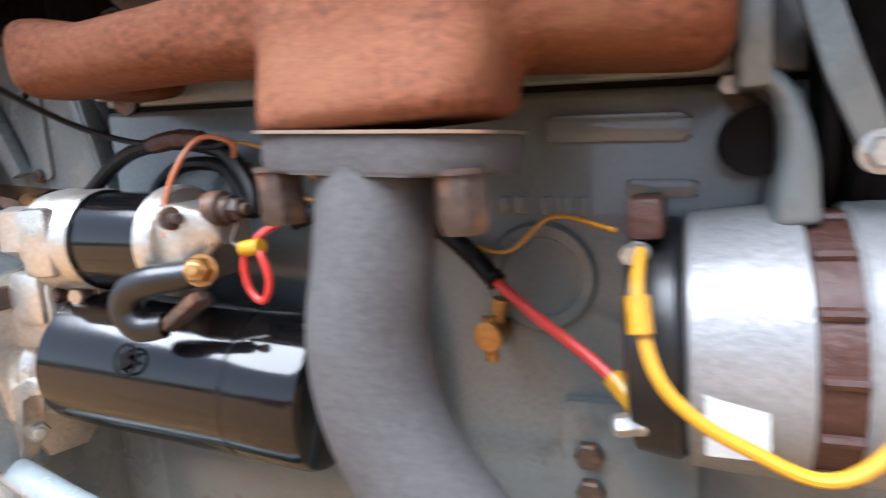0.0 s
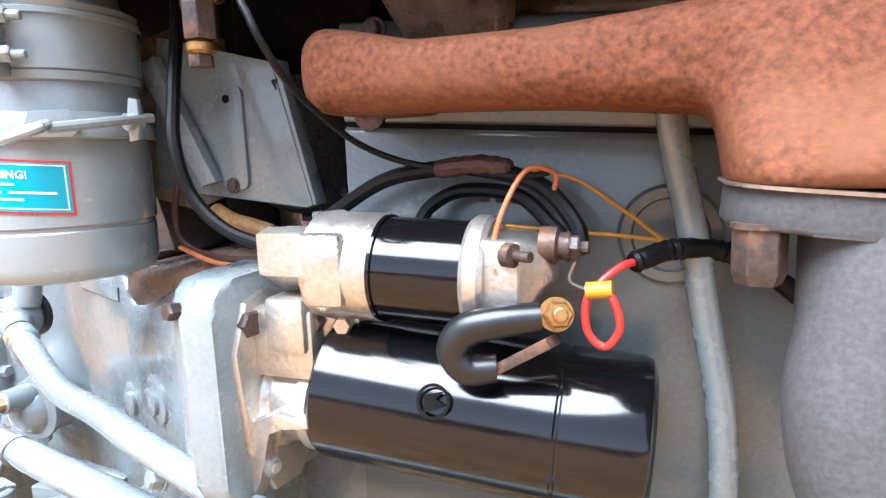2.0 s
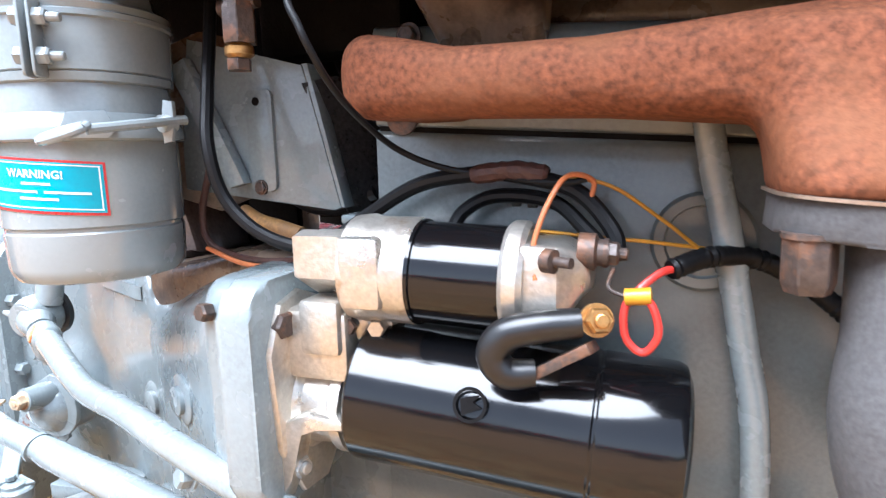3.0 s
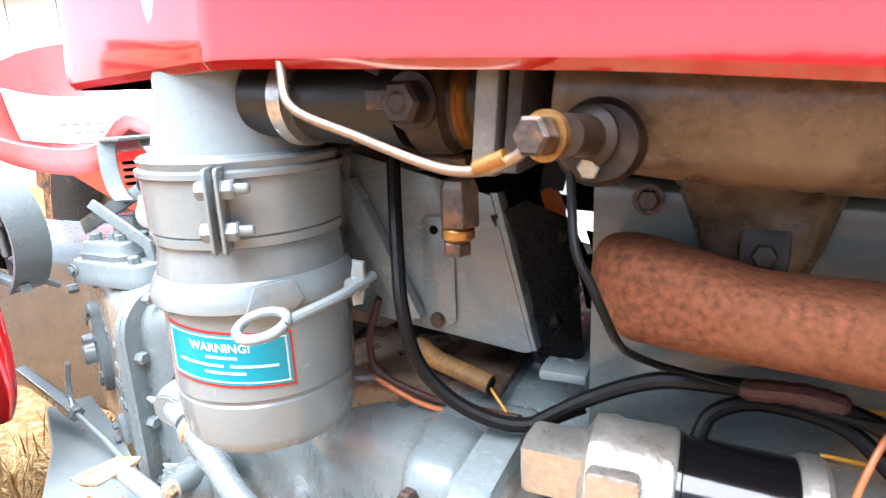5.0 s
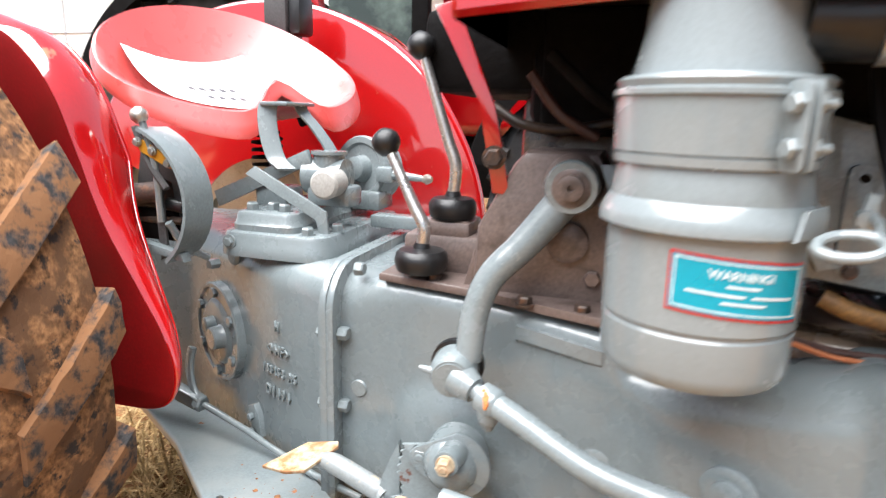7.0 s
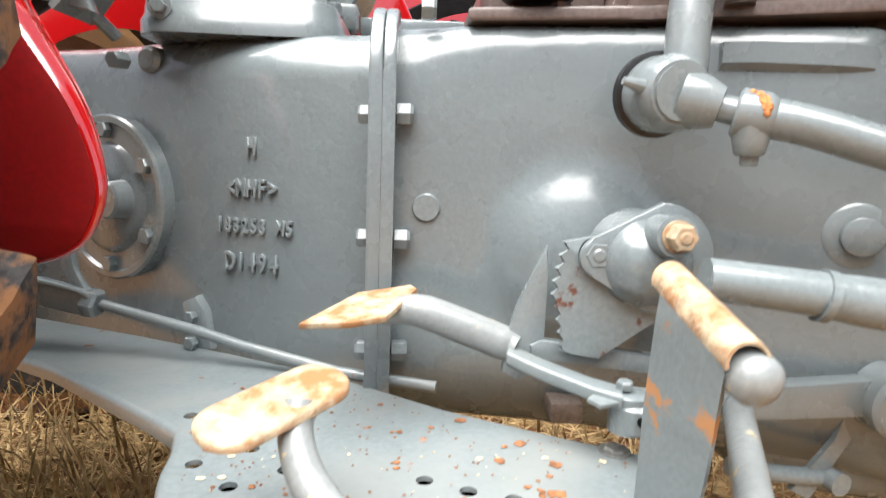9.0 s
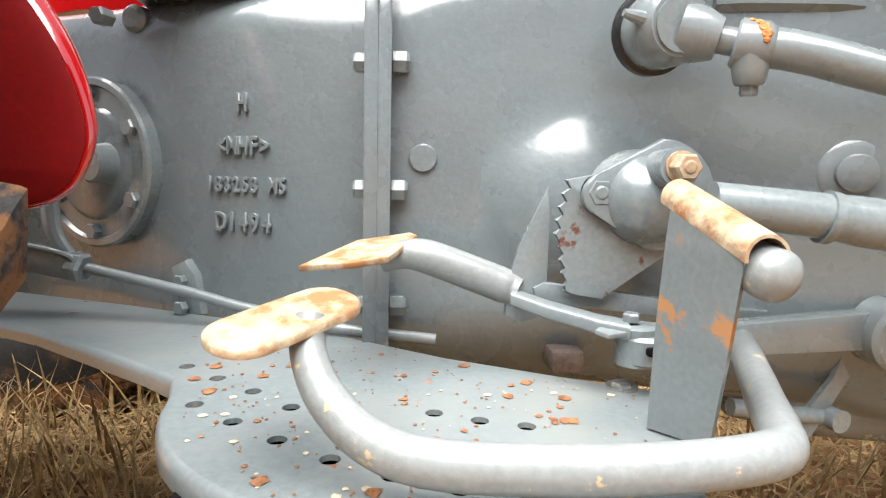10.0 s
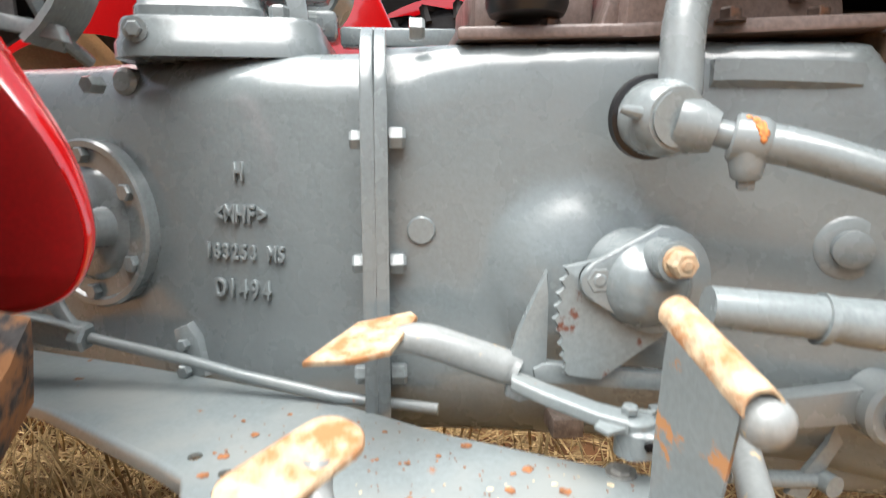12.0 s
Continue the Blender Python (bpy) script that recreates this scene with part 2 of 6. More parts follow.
def bm_tube(points, r, seg=12, steps=8, smooth=True, flat=1.0):
    """A round bar along a line; r: one radius, or one for each given point. flat squashes it upwards."""
    line = spline(points, steps) if smooth else [Vector(q) for q in points]
    n = len(line)
    if isinstance(r, (int, float)):
        rad = [r] * n
    else:
        rad = [float(v) for v in np.interp(np.linspace(0, len(r) - 1, n), range(len(r)), r)]
    bm = bmesh.new()
    rings, side = [], None
    for i, c in enumerate(line):
        way = (line[min(i + 1, n - 1)] - line[max(i - 1, 0)]).normalized()
        if side is None:
            side = way.orthogonal().normalized()
        side = (side - way * side.dot(way)).normalized()
        up = way.cross(side)
        ring = []
        for k in range(seg):
            d = rad[i] * (math.cos(2 * math.pi * k / seg) * side + math.sin(2 * math.pi * k / seg) * up)
            d.z *= flat
            ring.append(bm.verts.new(c + d))
        rings.append(ring)
    for a, b in zip(rings, rings[1:]):
        for k in range(seg):
            bm.faces.new((a[k], a[(k + 1) % seg], b[(k + 1) % seg], b[k]))
    bm.faces.new(rings[0][::-1])
    bm.faces.new(rings[-1])
    return bm


def bm_prism(outline, at, across, up, depth, bevel=0.0, seg=2):
    """A flat outline (u along across, v along up) given thickness depth along across x up, centred on the plane through at."""
    across, up = Vector(across).normalized(), Vector(up).normalized()
    out = across.cross(up).normalized()
    at = Vector(at)
    bm = bmesh.new()
    lo = [bm.verts.new(at + across * u + up * v - out * depth / 2) for u, v in outline]
    hi = [bm.verts.new(at + across * u + up * v + out * depth / 2) for u, v in outline]
    n = len(lo)
    rim = []
    a = bm.faces.new(lo[::-1])
    b = bm.faces.new(hi)
    for k in range(n):
        bm.faces.new((lo[k], lo[(k + 1) % n], hi[(k + 1) % n], hi[k]))
    if bevel:
        bmesh.ops.bevel(bm, geom=list({*a.edges, *b.edges}), offset=bevel, segments=seg, affect="EDGES", profile=0.5)
    return bm


def bm_loft(sections, cap=True):
    bm = bmesh.new()
    rings = [[bm.verts.new(v) for v in s] for s in sections]
    n = len(rings[0])
    for a, b in zip(rings, rings[1:]):
        for k in range(n):
            bm.faces.new((a[k], a[(k + 1) % n], b[(k + 1) % n], b[k]))
    if cap:
        bm.faces.new(rings[0][::-1])
        bm.faces.new(rings[-1])
    return bm


def round_rect(u0, u1, v0, v1, r, k=5):
    """An outline with rounded corners; r is one radius or four, from the corner (u1, v1) on, anticlockwise."""
    rs = [r] * 4 if isinstance(r, (int, float)) else r
    out = []
    for i, (cu, cv, su, sv) in enumerate(((u1, v1, 1, 1), (u0, v1, -1, 1), (u0, v0, -1, -1), (u1, v0, 1, -1))):
        q = max(rs[i], 1e-4)
        for j in range(k + 1):
            a = math.pi / 2 * (i + j / k)
            out.append((cu - su * q + q * math.cos(a), cv - sv * q + q * math.sin(a)))
    return out


def join(*bms):
    """Several bmeshes as one."""
    base = bms[0]
    for b in bms[1:]:
        me = bpy.data.meshes.new("joined")
        b.to_mesh(me)
        b.free()
        base.from_mesh(me)
        bpy.data.meshes.remove(me)
    return base


def melt(ob, voxel=0.006, rounds=6):
    """Blends a part's overlapping pieces into one cast shape."""
    rm = ob.modifiers.new("cast", "REMESH")
    rm.mode, rm.voxel_size, rm.use_smooth_shade = "VOXEL", voxel, True
    sm = ob.modifiers.new("soften", "SMOOTH")
    sm.iterations, sm.factor = rounds, 0.5
    return ob


BOLTS = {}


def strap(points, wide, thick, across):
    """A bent flat bar."""
    across = Vector(across).normalized()
    line = spline(points, 6)
    rows = []
    for k, p in enumerate(line):
        way = (line[min(k + 1, len(line) - 1)] - line[max(k - 1, 0)]).normalized()
        out = across.cross(way).normalized()
        rows.append([p + across * u + out * v for u, v in round_rect(-wide / 2, wide / 2, -thick / 2, thick / 2, thick * .4, 2)])
    return bm_loft(rows)


def bolt_mesh(af, h, m, washer=0.0, dome=False, stud=0.0):
    key = (af, h, m.name, washer, dome, stud)
    if key not in BOLTS:
        r = af / 2 / math.cos(math.pi / 6)
        bm = bm_lathe([(0, r * 0.96), (h * 0.12, r), (h * 0.8, r), (h, r * 0.82)], (0, 0, 0), (0, 0, 1), 6)
        bmesh.ops.bevel(bm, geom=[e for e in bm.edges if abs(e.verts[0].co.z - e.verts[1].co.z) > h * 0.3], offset=af * 0.03, segments=1, affect="EDGES")
        if washer:
            bm = join(bm, bm_lathe([(-0.002, washer), (0.001, washer)], (0, 0, 0), (0, 0, 1), 20))
        if stud:
            bm = join(bm, bm_lathe([(h * 0.7, af * 0.3), (h + stud * 0.85, af * 0.3), (h + stud, af * 0.24)], (0, 0, 0), (0, 0, 1), 12))
        if dome:
            bm = join(bm, bm_lathe([(h * 0.9, af * 0.36), (h * 1.1, af * 0.2)], (0, 0, 0), (0, 0, 1), 16))
        BOLTS[key] = finish(bm, "bolt", m, 25)
    return BOLTS[key]


def bolt(parent, at, way, af=0.017, h=0.011, m=None, washer=0.0, dome=False, stud=0.0, name="bolt", label=""):
    return placed(name, bolt_mesh(af, h, m or M_GREY, washer, dome, stud), axis_pose(at, way), parent, label)


def cast_words(words, size, at, across, up, depth, m, parent, step=.60, squeeze=.74):
    """Raised cast characters, each a part of its own."""
    across = Vector(across).normalized()
    for k, ch in enumerate(words):
        if ch != " ":
            raised_text(ch, size, Vector(at) + across * (k - (len(words) - 1) / 2) * size * step, across, up, depth, m, "cast_letter", parent, "", .0002, squeeze)


def raised_text(words, size, at, across, up, depth, m, name, parent, label="", bold=0.0, squeeze=1.0):
    """Words in the built-in font, standing proud of a face."""
    c = bpy.data.curves.new(name, "FONT")
    c.body, c.size, c.align_x, c.align_y, c.extrude, c.offset, c.resolution_u = words, size, "CENTER", "CENTER", depth, bold, 2
    if depth > .002:
        c.bevel_depth, c.bevel_resolution, c.extrude = .0007, 1, depth - .0007
    o = bpy.data.objects.new(name, c)
    scene.collection.objects.link(o)
    dg = bpy.context.evaluated_depsgraph_get()
    me = bpy.data.meshes.new_from_object(o.evaluated_get(dg))
    bpy.data.objects.remove(o)
    me.materials.clear()
    me.materials.append(m)
    across, up = Vector(across).normalized(), Vector(up).normalized()
    out = across.cross(up)
    rot = Matrix((across * squeeze, up, out)).transposed().to_4x4()
    return placed(name, me, Matrix.Translation(at) @ rot, parent, label)

# ---- ground ----
def ground():
    bm = bmesh.new()
    xs = sorted({*np.linspace(-5, 3, 81).round(3), *np.linspace(-60, -5, 12).round(2), *np.linspace(3, 60, 12).round(2), -400, 400})
    ys = sorted({*np.linspace(-3, 5, 81).round(3), *np.linspace(-60, -3, 12).round(2), *np.linspace(5, 60, 12).round(2), -400, 400})
    grid = [[bm.verts.new((x, y, 0.022 * noise.noise((x * 3, y * 3, 0)) + 0.012 * noise.noise((x * 11, y * 11, 4)))) for x in xs] for y in ys]
    for a, b in zip(grid, grid[1:]):
        for k in range(len(xs) - 1):
            bm.faces.new((a[k], a[k + 1], b[k + 1], b[k]))
    alone("ground", bm, M_SOIL, "brown field soil covered with dry straw", "ground", kind="structure")
    rnd = random.Random(3)
    bm = bmesh.new()

    def blade(x, y, z0, length, lift, turn, w):
        d = Vector((math.cos(turn) * math.cos(lift), math.sin(turn) * math.cos(lift), math.sin(lift)))
        s = d.cross(Vector((0, 0, 1)))
        s = (s.normalized() if s.length > 0.1 else Vector((1, 0, 0))) * w
        a = Vector((x, y, z0))
        m = a + d * length * 0.55 + Vector((0, 0, -0.01 * length))
        e = a + d * length + Vector((0, 0, -0.15 * length))
        up = Vector((0, 0, w * 0.8))
        v = [bm.verts.new(p) for p in (a - s, a + s, a + up, m - s, m + s, m + up, e)]
        for f in ((0, 1, 4, 3), (1, 2, 5, 4), (2, 0, 3, 5), (3, 4, 6), (4, 5, 6), (5, 3, 6)):
            bm.faces.new([v[k] for k in f])

    for x0, x1, y0, y1, n in ((-2.4, -1.2, 0.3, 2.4, 6500), (-1.2, 0.6, 0.3, 2.6, 5000), (-3.5, 1.5, 2.4, 4.5, 5000), (-3.2, 0.8, -0.8, 0.3, 1500)):
        for _ in range(n):
            x, y = rnd.uniform(x0, x1), rnd.uniform(y0, y1)
            stand = rnd.random() < 0.42
            blade(x, y, rnd.uniform(0.0, 0.02), rnd.uniform(0.07, 0.28), rnd.uniform(0.7, 1.4) if stand else rnd.uniform(0.02, 0.45), rnd.uniform(0, 6.28), rnd.uniform(0.0014, 0.0036))
    alone("straw", bm, M_STRAW, "loose dry straw and stubble on the soil", "straw", kind="stuff")


ground()

# ---- transmission and clutch housing ----


def housing_section(x, y0, y1, z0, z1, r):
    return [Vector((x, u, v)) for u, v in round_rect(y0, y1, z0, z1, r, 6)]


gearbox = thing("gearbox_housing", (-1.45, 1.1, 0.42), "grey painted cast iron rear transmission housing with raised casting marks", "gearbox", "tractor parts")
rows = [(-2.25, 1.12), (-1.72, 1.11), (-1.64, 1.08), (-1.56, 1.035), (-1.50, .999), (-1.45, .972), (-1.38, .937), (-1.32, .915), (-1.243, .897)]
part("body", bm_loft([housing_section(x, y, 1.42, .38, .832, (.06, .055, .05, .05)) for x, y in rows]), M_CAST, gearbox, "grey cast iron body")
fl = round_rect(0.842, 1.46, .36, .852, (.05, .075, .03, .03), 8)
part("flange", bm_prism(fl, (-1.2375, 0, 0), (0, 1, 0), (0, 0, 1), .013, .003), M_CAST, gearbox)
for z in (.74, .618, .50):
    bolt(gearbox, (-1.243, .862, z), (-1, 0, 0), .018, .012)
# hydraulic side cover
cx, cy, cz = -1.568, 1.032, .637
slant = Vector((-.5, -.866, 0))
along = Vector((.866, -.5, 0))
cover_at = Vector((cx, cy, cz)) + Vector((-.011, .0055, 0))
part("side_cover", bm_lathe([(-.01, .104), (.008, .104), (.011, .101), (.011, .094), (.007, .091), (.007, .07), (.011, .066), (.014, .06)], cover_at, slant, 48), M_GREY, gearbox, "round grey bolted side cover")
for a in (30, -30, -90, 90, 150, 210):
    bolt(gearbox, cover_at + slant * .006 + along * .084 * math.cos(radians(a)) + Vector((0, 0, .084 * math.sin(radians(a)))), slant, .019, .010)
part("hub", bm_lathe([(0, .026), (.004, .024), (.022, .023), (.025, .02)], cover_at + along * .034 + slant * .012, slant, 24), M_GREY, gearbox)
part("cover_boss", bm_lathe([(0, .017), (.02, .015), (.022, .012)], cover_at + along * -.004 + slant * .012 + Vector((0, 0, .018)), slant, 18), M_GREY, gearbox)
for words, px, pz, size in (("H", -1.379, .705, .027), ("<MHF>", -1.379, .659, .027), ("183253 M5", -1.377, .6165, .0232), ("D1494", -1.380, .575, .0294)):
    cast_words(words, size, (px, .9345, pz), (1, -.4, 0), (0, 0, 1), .0024, M_GREY, gearbox, .50, .72)
# small lug with a pin low on the side
part("lug", bm_prism([(-.016, .02), (.004, .029), (.018, .012), (.026, -.034), (.004, -.038), (-.014, -.008)], (-1.452, .975, .500), (.93, -.37, 0), (0, 0, 1), .03, .005), M_GREY, gearbox)
bolt(gearbox, (-1.455, .957, .506), (-.37, -.93, 0), .013, .009)
bolt(gearbox, (-1.456, .957, .474), (-.37, -.93, 0), .015, .009)
# plugs near the top edge
part("plug", bm_lathe([(0, .016), (.022, .016), (.027, .011)], (-1.512, 1.03, .805), (-.3, -1, 0), 18), M_GREY, gearbox)
bolt(gearbox, (-1.536, .985, .798), (-.3, -1, 0), .018, .02)

clutch = thing("clutch_housing", (-.9, 1.05, .4), "grey painted cast iron clutch and gear housing bolted to the engine", "housing", "tractor parts")
rows = [(-1.232, .842, .852, .07), (-1.217, .842, .852, .07), (-1.216, .872, .836, .06), (-1.14, .862, .836, .03), (-1.0, .835, .834, .02), (-.9, .80, .832, .02),
        (-.795, .76, .828, .02), (-.78, .75, .795, .04), (-.74, .72, .80, .06), (-.66, .675, .83, .07), (-.60, .64, .845, .06), (-.572, .628, .85, .05), (-.56, .60, .862, .03), (-.505, .595, .862, .03)]
dome = bm_lathe([(-.06, .14), (-.02, .13), (.003, .115), (.022, .085), (.035, .05), (.041, .015)], (-1.02, .856, .615), (-.15, -1, .1), 40)
body = melt(part("body", join(bm_loft([housing_section(x, y, y + .56, .40, z, (r, r, .09, .09)) for x, y, z, r in [(-1.236, .872, .836, .06)] + rows[2:]]), dome), M_CAST, clutch, "grey cast iron body"), .009, 9)
part("flange", bm_prism(fl, (-1.2245, 0, 0), (0, 1, 0), (0, 0, 1), .0125, .003), M_CAST, clutch)
part("starter_flange", bm_prism(round_rect(.556, .73, .655, .868, (.02, .03, .035, .03), 5), (-.487, 0, 0), (0, 1, 0), (0, 0, 1), .034, .006), M_GREY, clutch)
for z in (.742, .618, .50):
    bolt(clutch, (-1.217, .862, z), (1, 0, 0), .02, .016)
bolt(clutch, (-1.196, .880, .846), (1, 0, 0), .02, .015)
part("boss", bm_lathe([(0, .0145), (.006, .0145), (.0075, .013)], (-1.185, .872, .65), (-.1, -1, 0), 28), M_GREY, clutch)
part("boss", bm_lathe([(0, .03), (.012, .03), (.014, .027), (.014, .017), (.02, .017), (.021, .015)], (-.80, .775, .645), (-.35, -1, 0), 28), M_GREY, clutch)
part("boss", bm_lathe([(0, .03), (.01, .03), (.012, .027), (.012, .017), (.017, .017), (.018, .015)], (-.665, .685, .70), (-.5, -1, 0), 28), M_GREY, clutch)
part("ledge", bm_loft([[Vector((x, y - .004, z)), Vector((x, y + .05, z)), Vector((x, y + .05, z - .03)), Vector((x, y + .002, z - .024)), Vector((x, y - .004, z - .018))] for x, y, z in ((-.925, .806, .812), (-.9, .796, .812), (-.83, .772, .808), (-.81, .768, .806))]), M_CAST, clutch)
part("stained_top", bm_loft([housing_section(x, y, y + .34, .74, z, .02) for x, y, z in ((-.79, .765, .835), (-.72, .745, .845), (-.62, .73, .866), (-.515, .73, .868))]), M_OILY, clutch, "black oil-stained top of the housing")
part("adapter", bm_box((-.51, .72, .42), (-.415, 1.14, .862), .01), M_CAST, clutch)
part("adapter_ledge", bm_box((-.50, .80, .862), (-.415, 1.0, .874), .004), M_GREY, clutch)
bolt(clutch, (-.548, .60, .832), (-.25, -1, .1), .016, .012, M_STEEL)
bolt(clutch, (-.59, .60, .66), (-.5, -1, .3), .02, .014, M_GREY, .015)

# top plate with the gear levers
topcover = thing("gearbox_top_cover", (-.98, .95, .83), "brown stained steel cover plate on top of the gear housing", "cover plate", "tractor parts")
part("plate", bm_prism([(-.19, -.003), (-.04, -.035), (.06, -.07), (.175, -.112), (.175, .3), (-.19, .3)], (-.96, .868, .841), (1, 0, 0), (0, 1, 0), .012, .003), M_TOPRUST, topcover)
part("turret", join(bm_box((-1.13, .91, .84), (-1.0, 1.08, .905), .012), bm_box((-1.098, .915, .895), (-1.022, 1.0, .926), .01)), M_TOPRUST, topcover)
for x, y in ((-.915, .80), (-1.06, .865), (-1.10, .89), (-.84, .79)):
    bolt(topcover, (x, y, .845), (0, 0, 1), .018, .011, M_STEEL, .013)


def gear_lever(foot, knob, boot_r, label):
    t = thing("gear_lever", (foot[0], foot[1], foot[2] - .03), label, "gear lever", "gear levers")
    f, k = Vector(foot), Vector(knob)
    part("boot", bm_lathe([(-.032, boot_r * .86), (-.03, boot_r * 1.0), (-.022, boot_r * 1.1), (-.012, boot_r * 1.12), (-.004, boot_r * 1.06), (.001, boot_r * .92), (.003, boot_r * .6), (.004, .013), (.012, .0105)], foot, (0, 0, 1), 32), M_RUBBER, t, "black rubber boot")
    up = f + Vector((.003, 0, .22 * (k - f).z))
    part("rod", bm_tube([f, up, up.lerp(k, .22), up.lerp(k, .6), k], [.0095, .0095, .009, .008, .0075], 14), M_BARE, t, "bare steel rod")
    part("knob", bm_lathe([(-.021, .006), (-.018, .013), (-.008, .0205), (0, .022), (.008, .0205), (.016, .014), (.021, .004)], knob, k - f, 24), M_RUBBER, t, "black ball knob")


gear_lever((-1.083, .868, .888), (-1.150, .890, 1.043), .036, "bent steel gear lever with black ball knob and boot")
gear_lever((-1.06, .948, .957), (-1.118, .95, 1.187), .034, "tall steel gear lever with black ball knob and boot")
# steering box with drop arm
steer = thing("steering_box", (-.88, .95, .84), "brown stained cast steering box with grey drop arm", "steering box", "tractor parts")
part("casing", join(bm_prism([(-.128, 0), (.097, 0), (.08, .06), (.052, .165), (.035, .2), (-.06, .2), (-.076, .182), (-.123, .094)], (-.87, .90, .842), (1, 0, 0), (0, 0, 1), .13, .012),
                    bm_lathe([(0, .040), (.02, .036), (.03, .03)], (-.866, .84, 1.002), (0, -1, 0), 28)), M_TOPRUST, steer, "brown cast casing")
bolt(steer, (-.833, .838, .879), (0, -1, 0), .02, .012, M_TOPRUST, .019)
part("cover_disc", bm_lathe([(0, .027), (.012, .027), (.015, .022)], (-.868, .837, .926), (0, -1, 0), 24), M_TOPRUST, steer)
part("drop_arm", join(bm_lathe([(-.02, .030), (-.014, .0335), (.012, .0335), (.018, .031), (.018, .024)], (-.864, .80, 1.002), (0, -1, 0), 36),
                      bm_tube([(-.876, .806, .982), (-.890, .802, .962), (-.922, .79, .922), (-.955, .778, .885), (-.972, .768, .84), (-.978, .757, .775)], [.0225, .0225, .0205, .019, .018, .018], 20)), M_GREY, steer, "grey painted drop arm")
part("arm_nut", bm_lathe([(0, .0235), (.003, .0235), (.004, .021), (.004, .0165), (.0085, .016), (.009, .014), (.009, .004), (.004, .0035)], (-.864, .783, 1.002), (0, -1, 0), 32), M_TOPRUST, steer, "brown pressed washer and shaft end")
part("bracket", bm_prism([(-.026, .032), (.03, .032), (.034, -.04), (.022, -.07), (.004, -.07), (-.006, -.02)], (-.808, .815, .998), (1, 0, 0), (0, 0, 1), .006, .002), M_GREY, steer, "grey bracket plate")
part("hole", bm_lathe([(0, .0055), (.001, .0055)], (-.800, .8115, 1.019), (0, -1, 0), 16), M_DARK, steer)
bolt(steer, (-.797, .811, .931), (0, -1, 0), .017, .008, M_BRASS, .012, label="brass coloured bolt")
part("web", bm_prism([(0, 0), (.02, 0), (.035, .095), (.028, .095)], (-1.012, .885, .845), (1, -.1, 0), (0, 0, 1), .06, .003), M_TOPRUST, steer)

# drag link with ball joint and clamp
drag = thing("drag_link", (-.75, .68, .69), "grey painted steering drag link tube with ball joint end", "drag link", "tractor parts")
part("tube", bm_tube([(-.93, .704, .739), (-.90, .69, .733), (-.80, .65, .703), (-.70, .62, .697), (-.60, .592, .682), (-.48, .575, .655), (-.30, .56, .625), (.0, .55, .60)], [.0155, .0155, .015, .015, .015, .015, .015, .015], 20), M_GREY, drag, "grey steel tube")
part("ball_joint", join(bm_lathe([(-.024, .03), (-.016, .032), (.008, .031), (.017, .027), (.021, .025), (.021, .022), (.0235, .022), (.0235, .004)], (-.988, .735, .757), (.1, -1, -.05), 30),
                        bm_lathe([(0, .024), (.014, .0225), (.030, .0165), (.031, .011), (.05, .011)], (-.980, .728, .7535), (.036, -.0175, -.0105), 24)), M_GREY, drag, "grey ball joint housing with a conical neck")
part("dust_seal", bm_lathe([(0, .03), (.002, .036), (.010, .036), (.012, .03)], (-.99, .766, .759), (.1, -1, -.05), 30), M_RUBBER, drag, "black rubber dust seal")
part("grease_nipple", bm_tube([(-1.012, .722, .76), (-1.022, .721, .762), (-1.031, .72, .764)], [.006, .005, .003], 10), M_GREY, drag)
clamp = part("clamp", join(bm_lathe([(0, .017), (.002, .0195), (.021, .0195), (.026, .0175), (.028, .0155)], (-.944, .7105, .7425), (.030, -.0145, -.0065), 24),
                           bm_lathe([(0, .015), (.014, .0135), (.024, .0115), (.026, .0095)], (-.934, .7025, .735), (.05, .05, -1), 18)), M_GREY, drag, "grey clamp with a lower lug")
ca = Vector((.030, -.0145, -.0065)).normalized()
cu = Vector((-.54, -.84, 0))
cu = (cu - ca * cu.dot(ca)).normalized()
cw = Vector((cu.y * ca.z - cu.z * ca.y, cu.z * ca.x - cu.x * ca.z, cu.x * ca.y - cu.y * ca.x))
cw = cw if cw.z > 0 else -cw
for s_, deg, r in ((.013, 52, .0035), (.017, 38, .005), (.020, 22, .0045), (.021, 6, .003), (.008, 58, .0028)):
    n_ = cu * math.cos(radians(deg)) + cw * math.sin(radians(deg))
    part("mud_patch", bm_lathe([(-.001, r), (.0006, r * .8), (.0012, r * .3)], Vector((-.944, .7105, .7425)) + ca * s_ + n_ * .0194, n_, 9), M_MUDSPOT, clamp, "orange dried mud")
bolt(drag, (-.9325, .704, .711), (.05, .05, -1), .0125, .010)
drag.location += Vector((-.006, .013, .001))

# ---- engine block ----
def ez(x, z):
    """The engine slopes slightly down towards its front."""
    return z - 0.07 * (x + 0.15)


